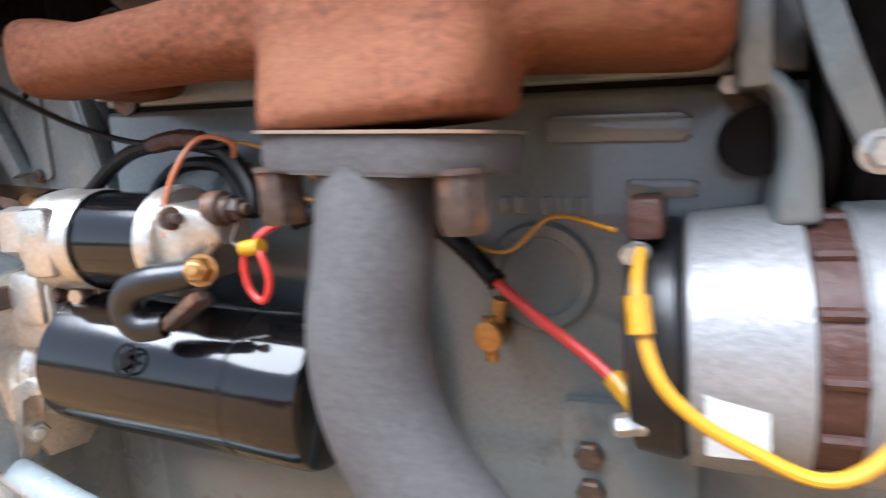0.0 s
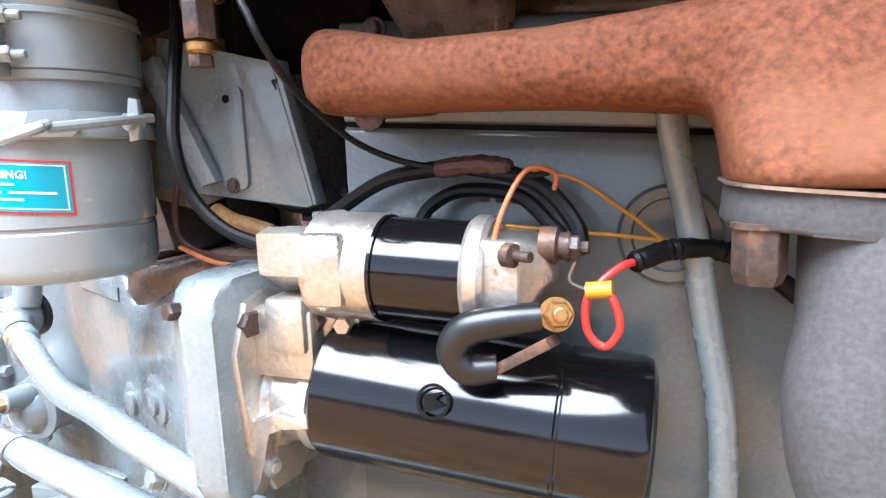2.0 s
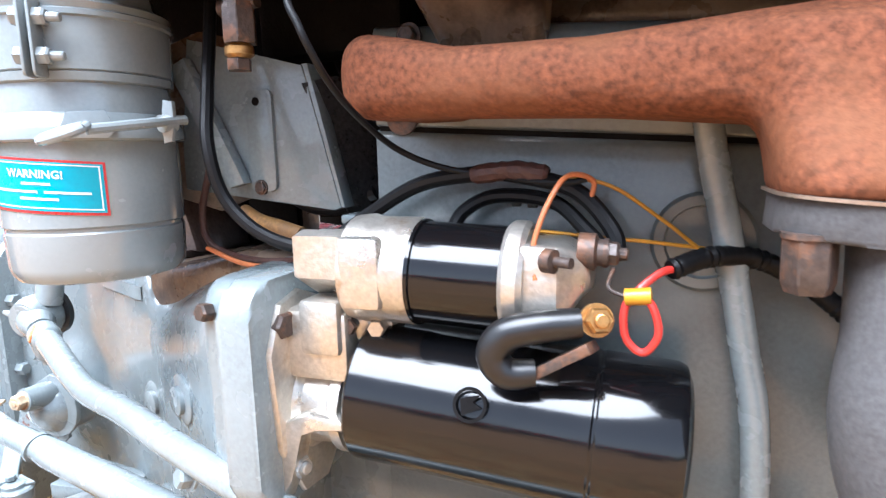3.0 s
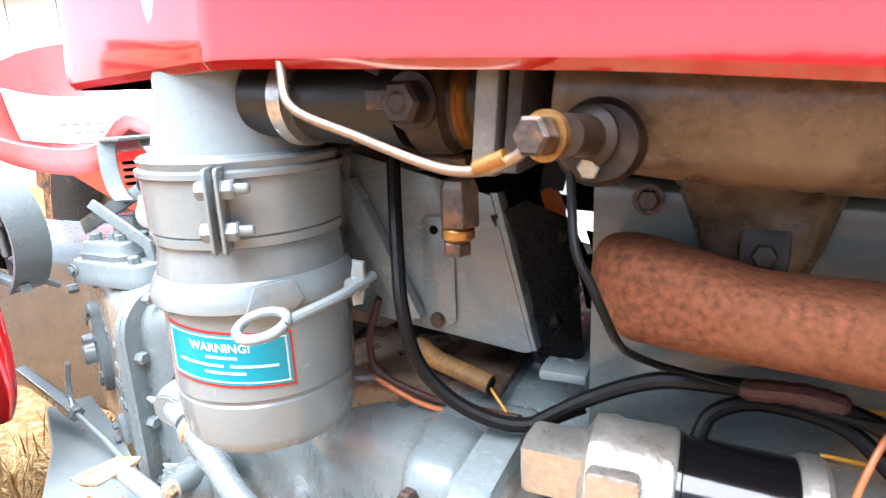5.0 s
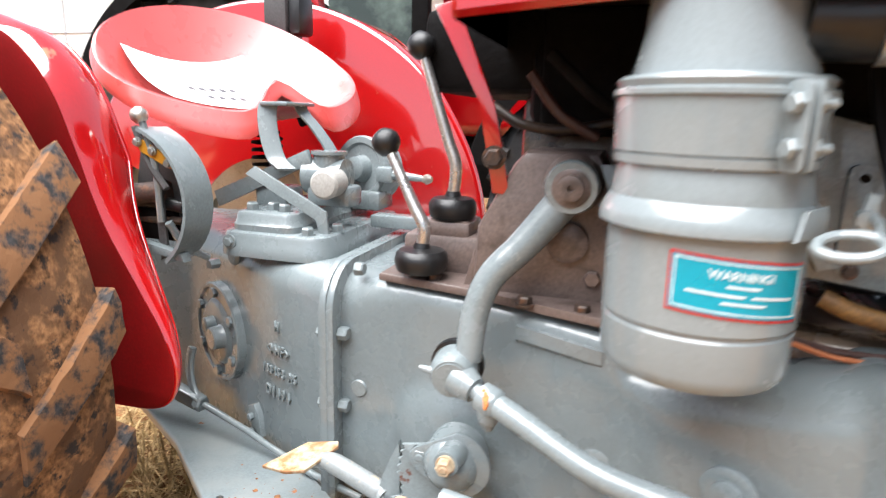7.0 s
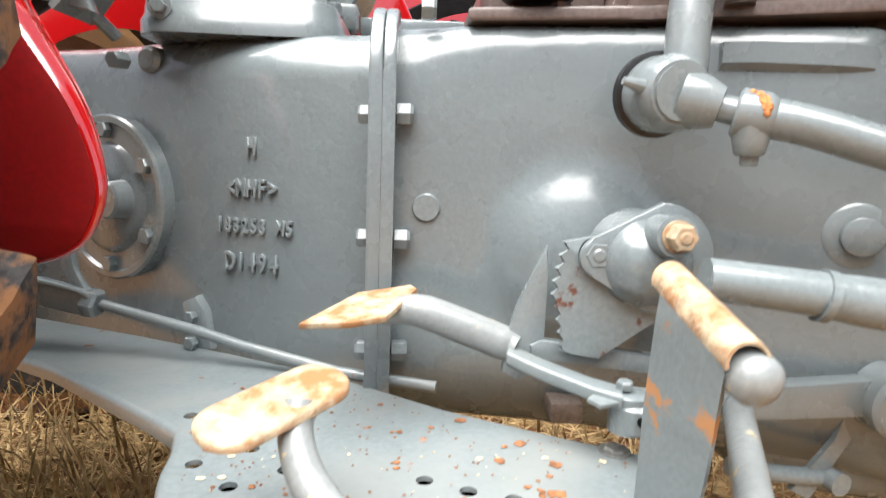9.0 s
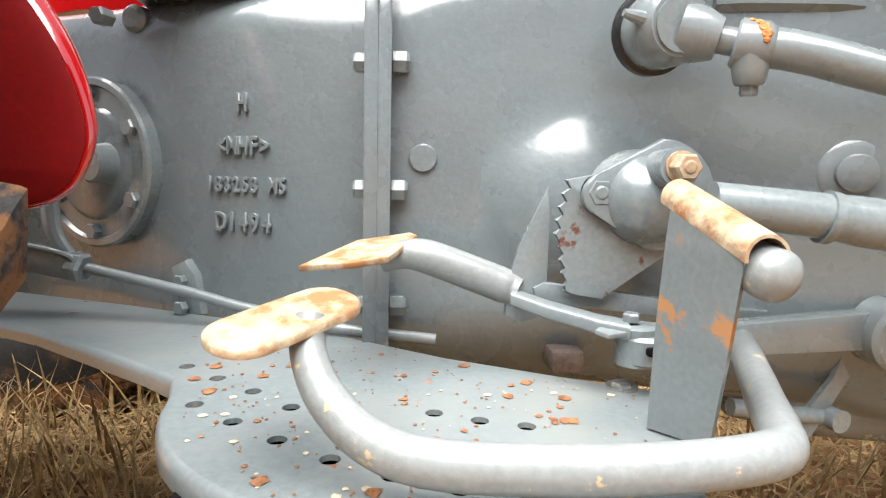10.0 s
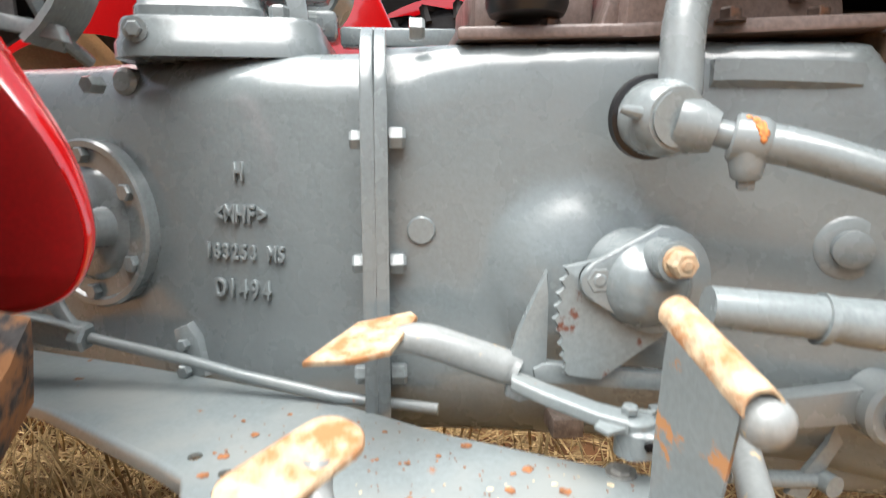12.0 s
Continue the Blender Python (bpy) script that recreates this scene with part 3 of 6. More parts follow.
block = thing("engine_block", (0, .95, .45), "grey painted cast iron engine block and cylinder head", "engine block", "tractor parts")
part("crankcase", bm_loft([[Vector((x, y, ez(x, z))) for y, z in round_rect(.705, 1.12, .45, .978, (.01, .008, .03, .03), 3)] for x in (-.42, .2, .52)]), M_BLOCK, block, "grey cast iron crankcase")
part("head_gasket", bm_loft([[Vector((x, y, ez(x, z))) for y, z in round_rect(.7085, 1.11, .974, .985, .0005, 1)] for x in (-.418, .2, .49)]), M_DARK, block, "thin dark head gasket")
part("rocker_cover", bm_loft([[Vector((x, y, ez(x, z))) for y, z in round_rect(.80, 1.05, 1.07, 1.19, .03, 4)] for x in (-.40, .2, .48)]), M_OILY, block, "oily dark rocker cover")
part("cylinder_head", bm_loft([[Vector((x, y, ez(x, z))) for y, z in round_rect(.706, 1.12, .981, 1.075, (.02, .01, .004, .004), 3)] for x in (-.42, .2, .50)]), M_BLOCK, block)


def plug(x, z, r):
    part("core_plug", bm_lathe([(0, r), (.004, r), (.007, r * .93), (.007, r * .74), (.002, r * .7), (.002, r * .4), (.0015, .004)], (x, .706, z), (0, -1, 0), 36), M_BLOCK, block, "round pressed core plug")


# added black panel that only darkens the area at the block's front end
part("dark_backing", bm_box((.205, .69, .84), (.50, .705, 1.055), .006), M_DARK, block, "black panel added for the dark area beside the block")
plug(-.122, .893, .042)
plug(.024, .823, .044)
part("pad", bm_prism(round_rect(-.05, .05, -.0095, .0095, .004), (.085, .703, .932), (1, 0, -.07), (0, 0, 1), .01, .003), M_BLOCK, block)
part("pad", bm_prism(round_rect(-.024, .024, -.006, .006, .003), (.115, .703, .887), (1, 0, -.07), (0, 0, 1), .008, .002), M_BLOCK, block)
part("mount_pad", bm_prism(round_rect(-.05, .05, -.06, .06, .008), (.085, .701, .665), (1, 0, 0), (0, 0, 1), .014, .004), M_BLOCK, block)
for z in (.683, .652):
    bolt(block, (.057, .694, z), (0, -1, 0), .02, .010, M_STEEL)
tap = part("drain_tap", join(bm_lathe([(0, .009), (.02, .009), (.022, .012), (.03, .012), (.031, .006)], (-.010, .704, .781), (-.15, -1, 0), 14), bm_tube([(-.013, .68, .796), (-.013, .68, .760)], [.006, .005], 10, smooth=False),
                             bm_tube([(-.011, .69, .79), (-.006, .69, .808)], .007, 8, smooth=False)), M_BRASS, block, "brass drain tap")
for k, x in enumerate((-.285, -.27, -.255, -.24)):
    part("casting_mark", bm_box((x, .7025, ez(x, .912)), (x + .009, .708, ez(x, .926)), .0015), M_BLOCK, block)
for k, x in enumerate((-.005, .008, .028, .041, .054)):
    part("casting_mark", bm_box((x, .703, ez(x, .884)), (x + .008, .708, ez(x, .898)), .0015), M_BLOCK, block)

# ---- exhaust manifold ----
mani = thing("exhaust_manifold", (-.13, .60, .94), "orange-brown rusted cast iron exhaust manifold on the cylinder head", "exhaust manifold", "tractor parts")


def msec(x, yf, yb, z0, z1, r=.022):
    return [Vector((x, u, v)) for u, v in round_rect(yf, yb, z0, z1, r, 5)]


runner = bm_loft([msec(-.407, .625, .66, 1.018, 1.052), msec(-.398, .60, .665, 1.004, 1.062), msec(-.378, .583, .66, .999, 1.066), msec(-.34, .577, .655, .998, 1.058), msec(-.30, .573, .648, .997, 1.048), msec(-.2, .563, .645, .993, 1.045),
                  msec(-.1, .555, .67, .985, 1.05), msec(.0, .553, .70, .976, 1.055), msec(.07, .56, .70, .969, 1.04), msec(.14, .57, .70, .961, 1.025), msec(.158, .585, .70, .965, 1.01)])
stem = bm_loft([[Vector((u, v, z)) for u, v in round_rect(x0, x1, yf, .62, .03, 5)] for z, x0, x1, yf in
                ((1.04, -.112, .055, .545), (.99, -.104, .05, .533), (.97, -.099, .048, .522), (.955, -.096, .046, .515), (.9405, -.095, .045, .512))])
legs = [bm_box((x, .64, 1.0), (x + .075, .72, 1.04), .015) for x in (-.385, -.16, .07)]
melt(part("casting", join(runner, stem, *legs), M_RUST, mani, "rusted cast iron casting"), .006, 5)
for x, z in ((-.405, 1.012), (.159, .952)):
    bolt(mani, (x, .70, z), (0, -1, 0), .014, .016, M_ZINC, 0, name="stud_nut")
    part("dark_washer", bm_lathe([(0, .016), (.004, .016)], (x + .014, .706, z - .006), (0, -1, 0), 18), M_STEEL, mani)
part("gasket", bm_prism(round_rect(-.097, .047, .509, .625, .034, 6), (0, 0, .9355), (1, 0, -.09), (0, 1, 0), .0018), M_COPPER, mani, "thin pale metal gasket")

pipe = thing("exhaust_pipe", (-.04, .55, .70), "dull grey steel exhaust down pipe with bolted flange", "exhaust pipe", "tractor parts")
part("flange", bm_prism(round_rect(-.095, .045, .511, .622, .036, 6), (0, 0, .9245), (1, 0, -.09), (0, 1, 0), .022, .003), M_PIPE, pipe)
part("pipe", bm_tube([(-.026, .545, .92), (-.028, .535, .87), (-.033, .527, .82), (-.020, .524, .77), (.022, .524, .71), (.08, .53, .65), (.14, .555, .58), (.2, .60, .48)], .0335, 32), M_PIPE, pipe, "dull grey steel pipe")
for x, z in ((-.080, .922), (.028, .913)):
    bolt(pipe, (x, .53, z), (0, 0, -1), .024, .031, M_STEEL, .0145, name="long_nut", label="rusty long steel nut")
tube = thing("breather_tube", (-.09, .67, .6), "thin grey painted breather tube beside the exhaust pipe", "tube", "tractor parts")
part("tube", bm_tube([(-.128, .665, 1.02), (-.121, .665, .97), (-.107, .666, .90), (-.091, .667, .81), (-.083, .667, .765), (-.079, .667, .69), (-.078, .667, .55)], .0112, 18), M_GREY, tube, "grey painted tube")
part("clip", join(bm_tube([(-.1045, .666, .886), (-.1025, .666, .876)], .0122, 18, smooth=False), bm_box((-.115, .672, .873), (-.095, .704, .887), .002)), M_GREY, tube)

# ---- starter motor ----
st = thing("starter_motor", (-.28, .645, .69), "gloss black starter motor with silver nose and solenoid", "starter motor", "tractor parts")
SY, SZ = .645, .748
part("motor_body", bm_lathe([(0, .05), (.003, .061), (.006, .0635), (.2015, .0645), (.203, .0634), (.2045, .0634), (.206, .0645), (.262, .0645), (.268, .062), (.272, .052)], (-.404, SY - .01, SZ + .015), (1, .03, -.085), 64), M_BLACK, st, "gloss black motor body")
nose = join(bm_lathe([(0, .05), (.012, .05), (.02, .042), (.045, .04), (.05, .047), (.06, .047)], (-.478, SY, SZ - .006), (1, 0, 0), 36),
            bm_prism([(-.052, .102), (-.02, .11), (.03, .09), (.055, .02), (.05, -.05), (.01, -.09), (-.03, -.085), (-.062, -.03), (-.07, .06)], (-.470, SY, SZ - .005), (0, 1, 0), (0, 0, 1), .012, .004),
            bm_box((-.47, .60, .775), (-.405, .665, .84), .008), bm_box((-.45, .595, .80), (-.41, .64, .85), .006))
part("nose_casting", nose, M_ALLOY, st, "silver cast alloy nose")
bolt(st, (-.472, .598, .826), (1, -.2, 0), .022, .013, M_STEEL, .014, label="dark steel bolt")
bolt(st, (-.470, .606, .690), (1, -.3, 0), .019, .015, M_ZINC, 0, stud=.004)
part("low_bracket", bm_prism([(-.05, -.03), (-.03, .035), (.0, .045), (.04, .035), (.04, .026), (.005, .034), (-.012, .028), (-.022, -.02), (-.03, -.04)], (-.44, .598, .705), (1, 0, .1), (0, 0, 1), .02, .004), M_ALLOY, st)
bolt(st, (-.410, .618, .826), (.2, -1, 0), .015, .013, M_STEEL)
part("bolt_boss", join(bm_lathe([(0, .017), (.022, .016), (.024, .013)], (-.410, .642, .826), (.15, -1, 0), 20), bm_box((-.432, .625, .80), (-.372, .66, .842), .008)), M_ALLOY, st)
bolt(st, (-.384, .622, .825), (.2, -1, 0), .015, .014, M_ALLOY)
# solenoid
OY, OZ = .625, .874
part("solenoid_body", bm_lathe([(0, .0445), (.003, .0445), (.004, .0425), (.075, .0425), (.077, .041)], (-.343, OY, OZ), (1, .02, -.05), 48), M_BLACK, st, "gloss black solenoid body")
part("solenoid_housing", join(bm_lathe([(0, .034), (.006, .045), (.02, .047), (.026, .045), (.062, .0455), (.066, .043)], (-.408, OY, OZ + .002), (1, .02, -.03), 36),
                              bm_prism([(-.026, -.006), (-.026, .03), (-.012, .034), (.016, .03), (.02, -.02), (.006, -.026)], (-.426, OY - .006, OZ + .002), (0, 1, 0), (0, 0, 1), .05, .006),
                              bm_box((-.448, OY - .025, OZ - .008), (-.40, OY + .012, OZ + .034), .008), bm_box((-.40, OY - .046, OZ - .026), (-.362, OY - .03, OZ + .034), .006)), M_ALLOY, st, "silver cast solenoid housing")
part("end_ring", bm_lathe([(0, .044), (.004, .047), (.014, .047), (.018, .044)], (-.268, OY, OZ - .003), (1, .02, -.03), 40), M_ALLOY, st)
part("end_cap", bm_loft([[Vector((x, OY + u, OZ - .004 + v)) for u, v in round_rect(-a, a, -c, d, .008, 3)] for x, a, c, d in ((-.252, .036, .034, .034), (-.225, .036, .03, .033), (-.208, .024, .006, .026), (-.203, .018, .002, .02))]), M_ALLOY, st, "silver end cap")
part("terminal_block", bm_lathe([(0, .014), (.012, .014), (.014, .010), (.022, .010)], (-.212, OY - .012, OZ + .023), (1, 0, -.05), 20), M_STEEL, st)
bolt(st, (-.192, OY - .012, OZ + .022), (1, 0, -.05), .016, .009, M_STEEL, .011, stud=.006, name="terminal_nut")
part("small_terminal", join(bm_lathe([(0, .009), (.008, .009), (.009, .004), (.022, .004)], (-.233, OY - .036, OZ + .019), (.9, -.4, 0), 12)), M_STEEL, st)
part("link_cable", bm_tube([(-.206, .578, .852), (-.235, .57, .849), (-.257, .568, .842), (-.267, .568, .827), (-.258, .57, .813), (-.238, .576, .813)], [.0105, .012, .0125, .0125, .012, .010], 16), M_RUBBER, st, "thick black rubber link cable")
part("cable_lug", bm_prism([(-.03, -.008), (.018, -.01), (.024, 0), (.018, .011), (-.03, .008)], (-.215, .579, .825), (1, 0, .6), (0, -1, .2), .008, .001), M_STEEL, st)
bolt(st, (-.195, .576, .855), (.4, -1, .25), .017, .012, M_BRASS, .012, stud=.004, name="terminal_nut")
part("maker_mark", bm_lathe([(0, .0135), (.0006, .0135), (.0006, .011), (0, .011)], (-.288, SY - .0685, SZ + .034), (0, -1, .4), 24, False), M_DARK, st)
part("maker_mark", bm_prism([(-.006, -.009), (.009, -.002), (.002, .002), (.008, .008), (-.008, .004)], (-.288, SY - .068, SZ + .034), (1, 0, 0), (0, .4, 1), .0016), M_DARK, st)

# ---- alternator ----
alt = thing("alternator", (.17, .68, .70), "silver alternator with brown windings beside the engine", "alternator", "tractor parts")
AY, AZ = .675, .788
part("rear_cover", bm_lathe([(0, .06), (.004, .078), (.03, .082), (.036, .078)], (.094, AY, AZ), (1, .0, 0), 48), M_RUBBER, alt, "black rear cover")
part("casing", bm_lathe([(0, .074), (.004, .0845), (.05, .0875), (.064, .0875), (.066, .084)], (.128, AY, AZ), (1, 0, 0), 56), M_ALT, alt, "cast alloy casing")
part("winding_pack", bm_lathe([(0, .083), (.024, .083)], (.193, AY, AZ), (1, 0, 0), 56), M_TAPE, alt, "brown laminated winding pack")
part("front_casing", bm_lathe([(0, .084), (.004, .087), (.03, .086), (.04, .07)], (.216, AY, AZ), (1, 0, 0), 56), M_ALT, alt)
for a in range(-70, 80, 24):
    c, s = math.cos(radians(a)), math.sin(radians(a))
    part("casing_rib", bm_tube([(.195, AY - .0835 * c, AZ + .0835 * s), (.215, AY - .0835 * c, AZ + .0835 * s)], .004, 8, smooth=False), M_TAPE, alt)
part("regulator", bm_box((.098, .62, .862), (.119, .66, .888), .004), M_TAPE, alt, "dark brown regulator block")
bolt(alt, (.104, .622, .855), (-.3, -1, 0), .012, .014, M_ZINC, .007, name="terminal_nut")
bolt(alt, (.102, .612, .750), (-1, -.5, 0), .013, .016, M_ZINC, .008, name="terminal_nut")
part("label", bm_prism(round_rect(-.016, .016, -.03, .03, .002), (.155, AY - .0845, AZ - .012), (1, 0, 0), (0, .12, 1), .0012), mat("worn_sticker", (.34, .34, .32), .6, grain=.05, spot=(.1, .2, .19), spot_scale=60, spot_at=(.62, .66)), alt, "worn white paper sticker")
bracket = thing("alternator_bracket", (.18, .70, .87), "thick cast mounting bracket above the alternator", "bracket", "tractor parts")
# upright, arm and stay share the block's shade-darkened enamel
part("post", bm_box((.160, .63, .945), (.177, .70, 1.05), .003), M_BLOCK, bracket, "worn grey upright")
melt(part("arm", bm_loft([[Vector((x, y, z)) for x, y in round_rect(a, b, .635, .70, .01, 3)] for z, a, b in ((.866, .176, .204), (.885, .178, .203), (.905, .181, .202), (.925, .181, .198), (.942, .176, .192), (.952, .162, .184), (.958, .160, .178))]), M_BLOCK, bracket, "rough cast arm"), .003, 3)
# black disc added to darken the gap between upright and arm
part("gap_disc", bm_lathe([(0, .021), (.04, .021)], (.172, .70, .915), (0, -1, 0), 28), M_DARK, bracket, "black disc filling the dark gap between upright and arm")
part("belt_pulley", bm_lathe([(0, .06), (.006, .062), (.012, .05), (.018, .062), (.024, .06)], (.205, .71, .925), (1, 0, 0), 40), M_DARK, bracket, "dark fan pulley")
part("stay", bm_prism([(.176, 1.03), (.196, 1.03), (.215, .965), (.238, .90), (.222, .895), (.203, .945)], (0, .635, 0), (1, 0, 0), (0, 0, 1), .01, .002), M_BLOCK, bracket, "grey steel adjusting stay")
bolt(bracket, (.228, .63, .905), (0, -1, 0), .016, .01, M_ZINC, .012)

# ---- air cleaner ----
ac = thing("air_cleaner", (-.728, .645, .85), "grey painted oil bath air cleaner with a teal warning label", "air cleaner", "tractor parts")
CX, CY, CR = -.728, .645, .0865
part("upper_can", bm_lathe([(1.046, CR - .004), (1.048, CR), (1.0555, CR + .0005), (1.0565, CR - .0012), (1.058, CR + .001), (1.104, CR + .002), (1.1055, CR + .005), (1.110, CR + .005), (1.112, CR + .001), (1.118, CR + .003), (1.121, CR)], (CX, CY, 0), (0, 0, 1), 64), M_CAN, ac, "grey sheet steel can")
part("neck", bm_lathe([(1.118, CR - .004), (1.123, CR - .010), (1.16, CR - .018), (1.19, .066), (1.30, .064)], (CX, CY, 0), (0, 0, 1), 48), M_CAN, ac)
part("bowl", bm_lathe([(.853, .05), (.8535, .07), (.856, .078), (.862, .0825), (.87, .0845), (.904, CR - .001), (.906, CR - .0025), (.909, CR - .0025), (.911, CR), (.99, CR), (1.02, CR), (1.047, CR - .004)], (CX, CY, 0), (0, 0, 1), 64), M_CAN, ac, "grey lower oil bowl")
band = part("band", bm_lathe([(.992, CR + .001), (.9925, CR + .006), (.9945, CR + .0085), (1.003, CR + .0085), (1.007, CR + .007), (1.017, CR + .002), (1.019, CR + .0005)], (CX, CY, 0), (0, 0, 1), 64, False), M_CAN, ac, "grey clamp band")


def polar(deg, r, z):
    """A point on the air cleaner: degrees round from the side that faces outwards."""
    return Vector((CX + r * math.sin(radians(deg)), CY - r * math.cos(radians(deg)), z))


def cyl_patch(d0, d1, z0, z1, r, tilt=0.0, n=16):
    bm = bmesh.new()
    rows = []
    for k in range(n + 1):
        d = d0 + (d1 - d0) * k / n
        dz = -tilt * k / n
        rows.append([bm.verts.new(polar(d, rr, z + dz)) for rr, z in ((r, z0), (r, z1), (r - .0015, z1), (r - .0015, z0))])
    for a, b in zip(rows, rows[1:]):
        for i in range(4):
            bm.faces.new((a[i], a[(i + 1) % 4], b[(i + 1) % 4], b[i]))
    bm.faces.new(rows[0][::-1])
    bm.faces.new(rows[-1])
    return bm


L0, L1 = -22, 57
label = part("warning_label", cyl_patch(L0, L1, .931, .982, CR + .0009, .010), M_LRED, ac, "teal warning label with a red border")
part("label_face", cyl_patch(L0 + 1.5, L1 - 1.5, .9335, .9795, CR + .0014, .0096), M_TEAL, label)
for z in (.9355, .9765):
    part("label_line", cyl_patch(L0 + 3, L1 - 3, z, z + .0012, CR + .0018, .0092), M_WHITE, label)
for d in (L0 + 3, L1 - 4):
    part("label_line", cyl_patch(d, d + .8, .9355 - (.0096 * (d - L0) / 79), .9775 - (.0096 * (d - L0) / 79), CR + .0018, 0, 2), M_WHITE, label)
for z, d0, d1 in ((.9575, 8, 26), (.950, -12, 18), (.950, 22, 48), (.9435, 6, 30)):
    part("print_bar", cyl_patch(d0, d1, z - (.0092 * (d0 - L0) / 79), z + .0022 - (.0092 * (d0 - L0) / 79), CR + .0018, .0096 * (d1 - d0) / 79), M_WHITE, label, "line of fine print")
word = raised_text("WARNING!", .0105, (0, 0, 0), (1, 0, 0), (0, 0, 1), .0002, M_WHITE, "warning_word", label, "white printed word", .0002)
word.matrix_basis = Matrix.Identity(4)
for v in word.data.vertices:
    ang = 16 + math.degrees(v.co.x / CR)
    v.co = polar(ang, CR + .0018 + v.co.z, .9675 - .0096 * (ang - L0) / 79 + v.co.y) - WHERE[ac]
# clamp lugs with bolts
for d in (26.5, 31.5):
    p, q = polar(d, CR + .012, 1.082), polar(d, 1, 1.082)
    out = (polar(29, 1, 0) - polar(29, 0, 0)).normalized()
    part("clamp_lug", bm_prism(round_rect(-.013, .012, -.034, .034, .005, 4), p, out, (0, 0, 1), .0028, .0008), M_CAN, ac)
tang = (polar(31, 1, 0) - polar(27, 1, 0)).normalized()
for z in (1.099, 1.066):
    c = polar(29, CR + .014, z)
    bolt(ac, c + tang * .0055, tang, .0145, .010, M_CAN, 0, stud=.011)
    bolt(ac, c - tang * .0055, -tang, .0145, .008, M_CAN)
# tightening screw with ring handle
out = Vector((.66, -.75, 0))
part("ring_handle", bm_tube([Vector((-.639, .546, .9975)) + Vector((.022 * math.cos(a), .015 * math.sin(a), .006 * math.sin(a) + .003 * math.cos(a))) for a in np.linspace(0, 2 * math.pi, 17)], .0042, 10, 3), M_CAN, ac, "grey wire ring handle")
part("screw", bm_tube([(-.620, .553, 1.0), (-.604, .60, 1.006), (-.600, .632, 1.010), (-.598, .645, 1.011)], .0048, 10), M_CAN, ac)
part("wing_nut", join(bm_lathe([(0, .0085), (.014, .0085)], (-.606, .622, 1.007), (.15, 1, .1), 12), bm_prism([(-.004, -.02), (.005, -.018), (.007, 0), (.005, .02), (-.005, .022), (-.007, 0)], (-.604, .63, 1.008), (.9, .2, 0), (.1, 0, 1), .007, .002)), M_CAN, ac)
part("band_end", join(bm_prism([(-.03, -.012), (.012, -.012), (.02, -.004), (.012, .014), (-.02, .012)], polar(52, CR + .009, 1.006), (polar(54, 1, 0) - polar(50, 1, 0)), (0, 0, 1), .004, .001)), M_CAN, ac)

# ---- brackets behind the air cleaner ----
plate = thing("support_plate", (-.58, .735, .93), "grey painted steel support plate with a perforated strip", "plate", "tractor parts")
part("sheet", bm_prism([(-.09, .175), (.06, .135), (.099, -.017), (.091, -.02), (-.116, .005)], (-.58, .738, .934), (1, 0, 0), (0, 0, 1), .005, .001), M_GREY, plate)
part("edge", bm_prism([(.058, .137), (.066, .137), (.103, -.017), (.095, -.017)], (-.58, .748, .934), (1, 0, 0), (0, 0, 1), .022, .001), M_GREY, plate)
part("strip", bm_prism(round_rect(-.017, .017, -.056, .056, .008), (-.575, .733, .991), (1, 0, 0), (0, 0, 1), .005, .001), M_GREY, plate)
bolt(plate, (-.578, .73, .94), (0, -1, 0), .012, .004, M_STEEL, .0085)
part("hole", bm_lathe([(0, .0045), (.001, .0045)], (-.578, .7305, 1.034), (0, -1, 0), 14), M_DARK, plate)
part("brace", bm_prism([(-.095, .13), (-.07, .14), (.0, .0), (-.02, -.005)], (-.59, .724, .945), (1, 0, 0), (0, 0, 1), .016, .002), M_GREY, plate)
part("rear_sheet", bm_prism([(-.10, .17), (-.06, .19), (.0, .18), (.0, .0), (-.05, -.02), (-.1, .0)], (-.62, .79, .93), (.8, .6, 0), (0, 0, 1), .005, .001), M_OILY, plate)
dplate = thing("flywheel_guard", (-.45, .76, .92), "sooty dark steel guard plate behind the engine", "plate", "tractor parts")
part("sheet", bm_prism([(-.02, .125), (.02, .135), (.085, .105), (.10, -.05), (.06, -.07), (.03, -.03)], (-.508, .75, .925), (.075, .11, 0), (0, 0, 1), .005, .001), M_SOOT, dplate)
part("rear_sheet", bm_prism([(-.05, .02), (.045, .0), (.04, -.08), (-.02, -.08)], (-.455, 1.12, .93), (1, .1, 0), (0, 0, 1), .006, .001), M_DARK, dplate)
part("foot", bm_box((-.468, .71, .902), (-.424, .745, .912), .003), M_GREY, dplate)

# ---- top of the engine: inlet, pipes and unions ----
rock = thing("inlet_manifold", (-.1, .64, 1.1), "brown oil-stained inlet manifold tube above the exhaust", "inlet manifold", "tractor parts")
part("tube", bm_tube([(-.42, .615, 1.163), (-.35, .615, 1.155), (-.2, .615, 1.147), (.0, .615, 1.135), (.5, .62, 1.10)], [.045, .05, .053, .053, .053], 32), M_OILY, rock, "brown stained cast tube")
part("boss", bm_lathe([(0, .026), (.02, .024), (.028, .02)], (-.392, .575, 1.133), (0, -1, 0), 28), M_SMUT, rock)
part("leg", bm_loft([[Vector((x, y, z)) for x, y in round_rect(a, c, y0, .725, .02, 4)] for z, a, c, y0 in ((1.13, -.36, -.245, .62), (1.10, -.358, -.248, .65), (1.075, -.35, -.25, .672), (1.045, -.34, -.255, .684), (1.02, -.33, -.265, .69))]), M_OILY, rock)
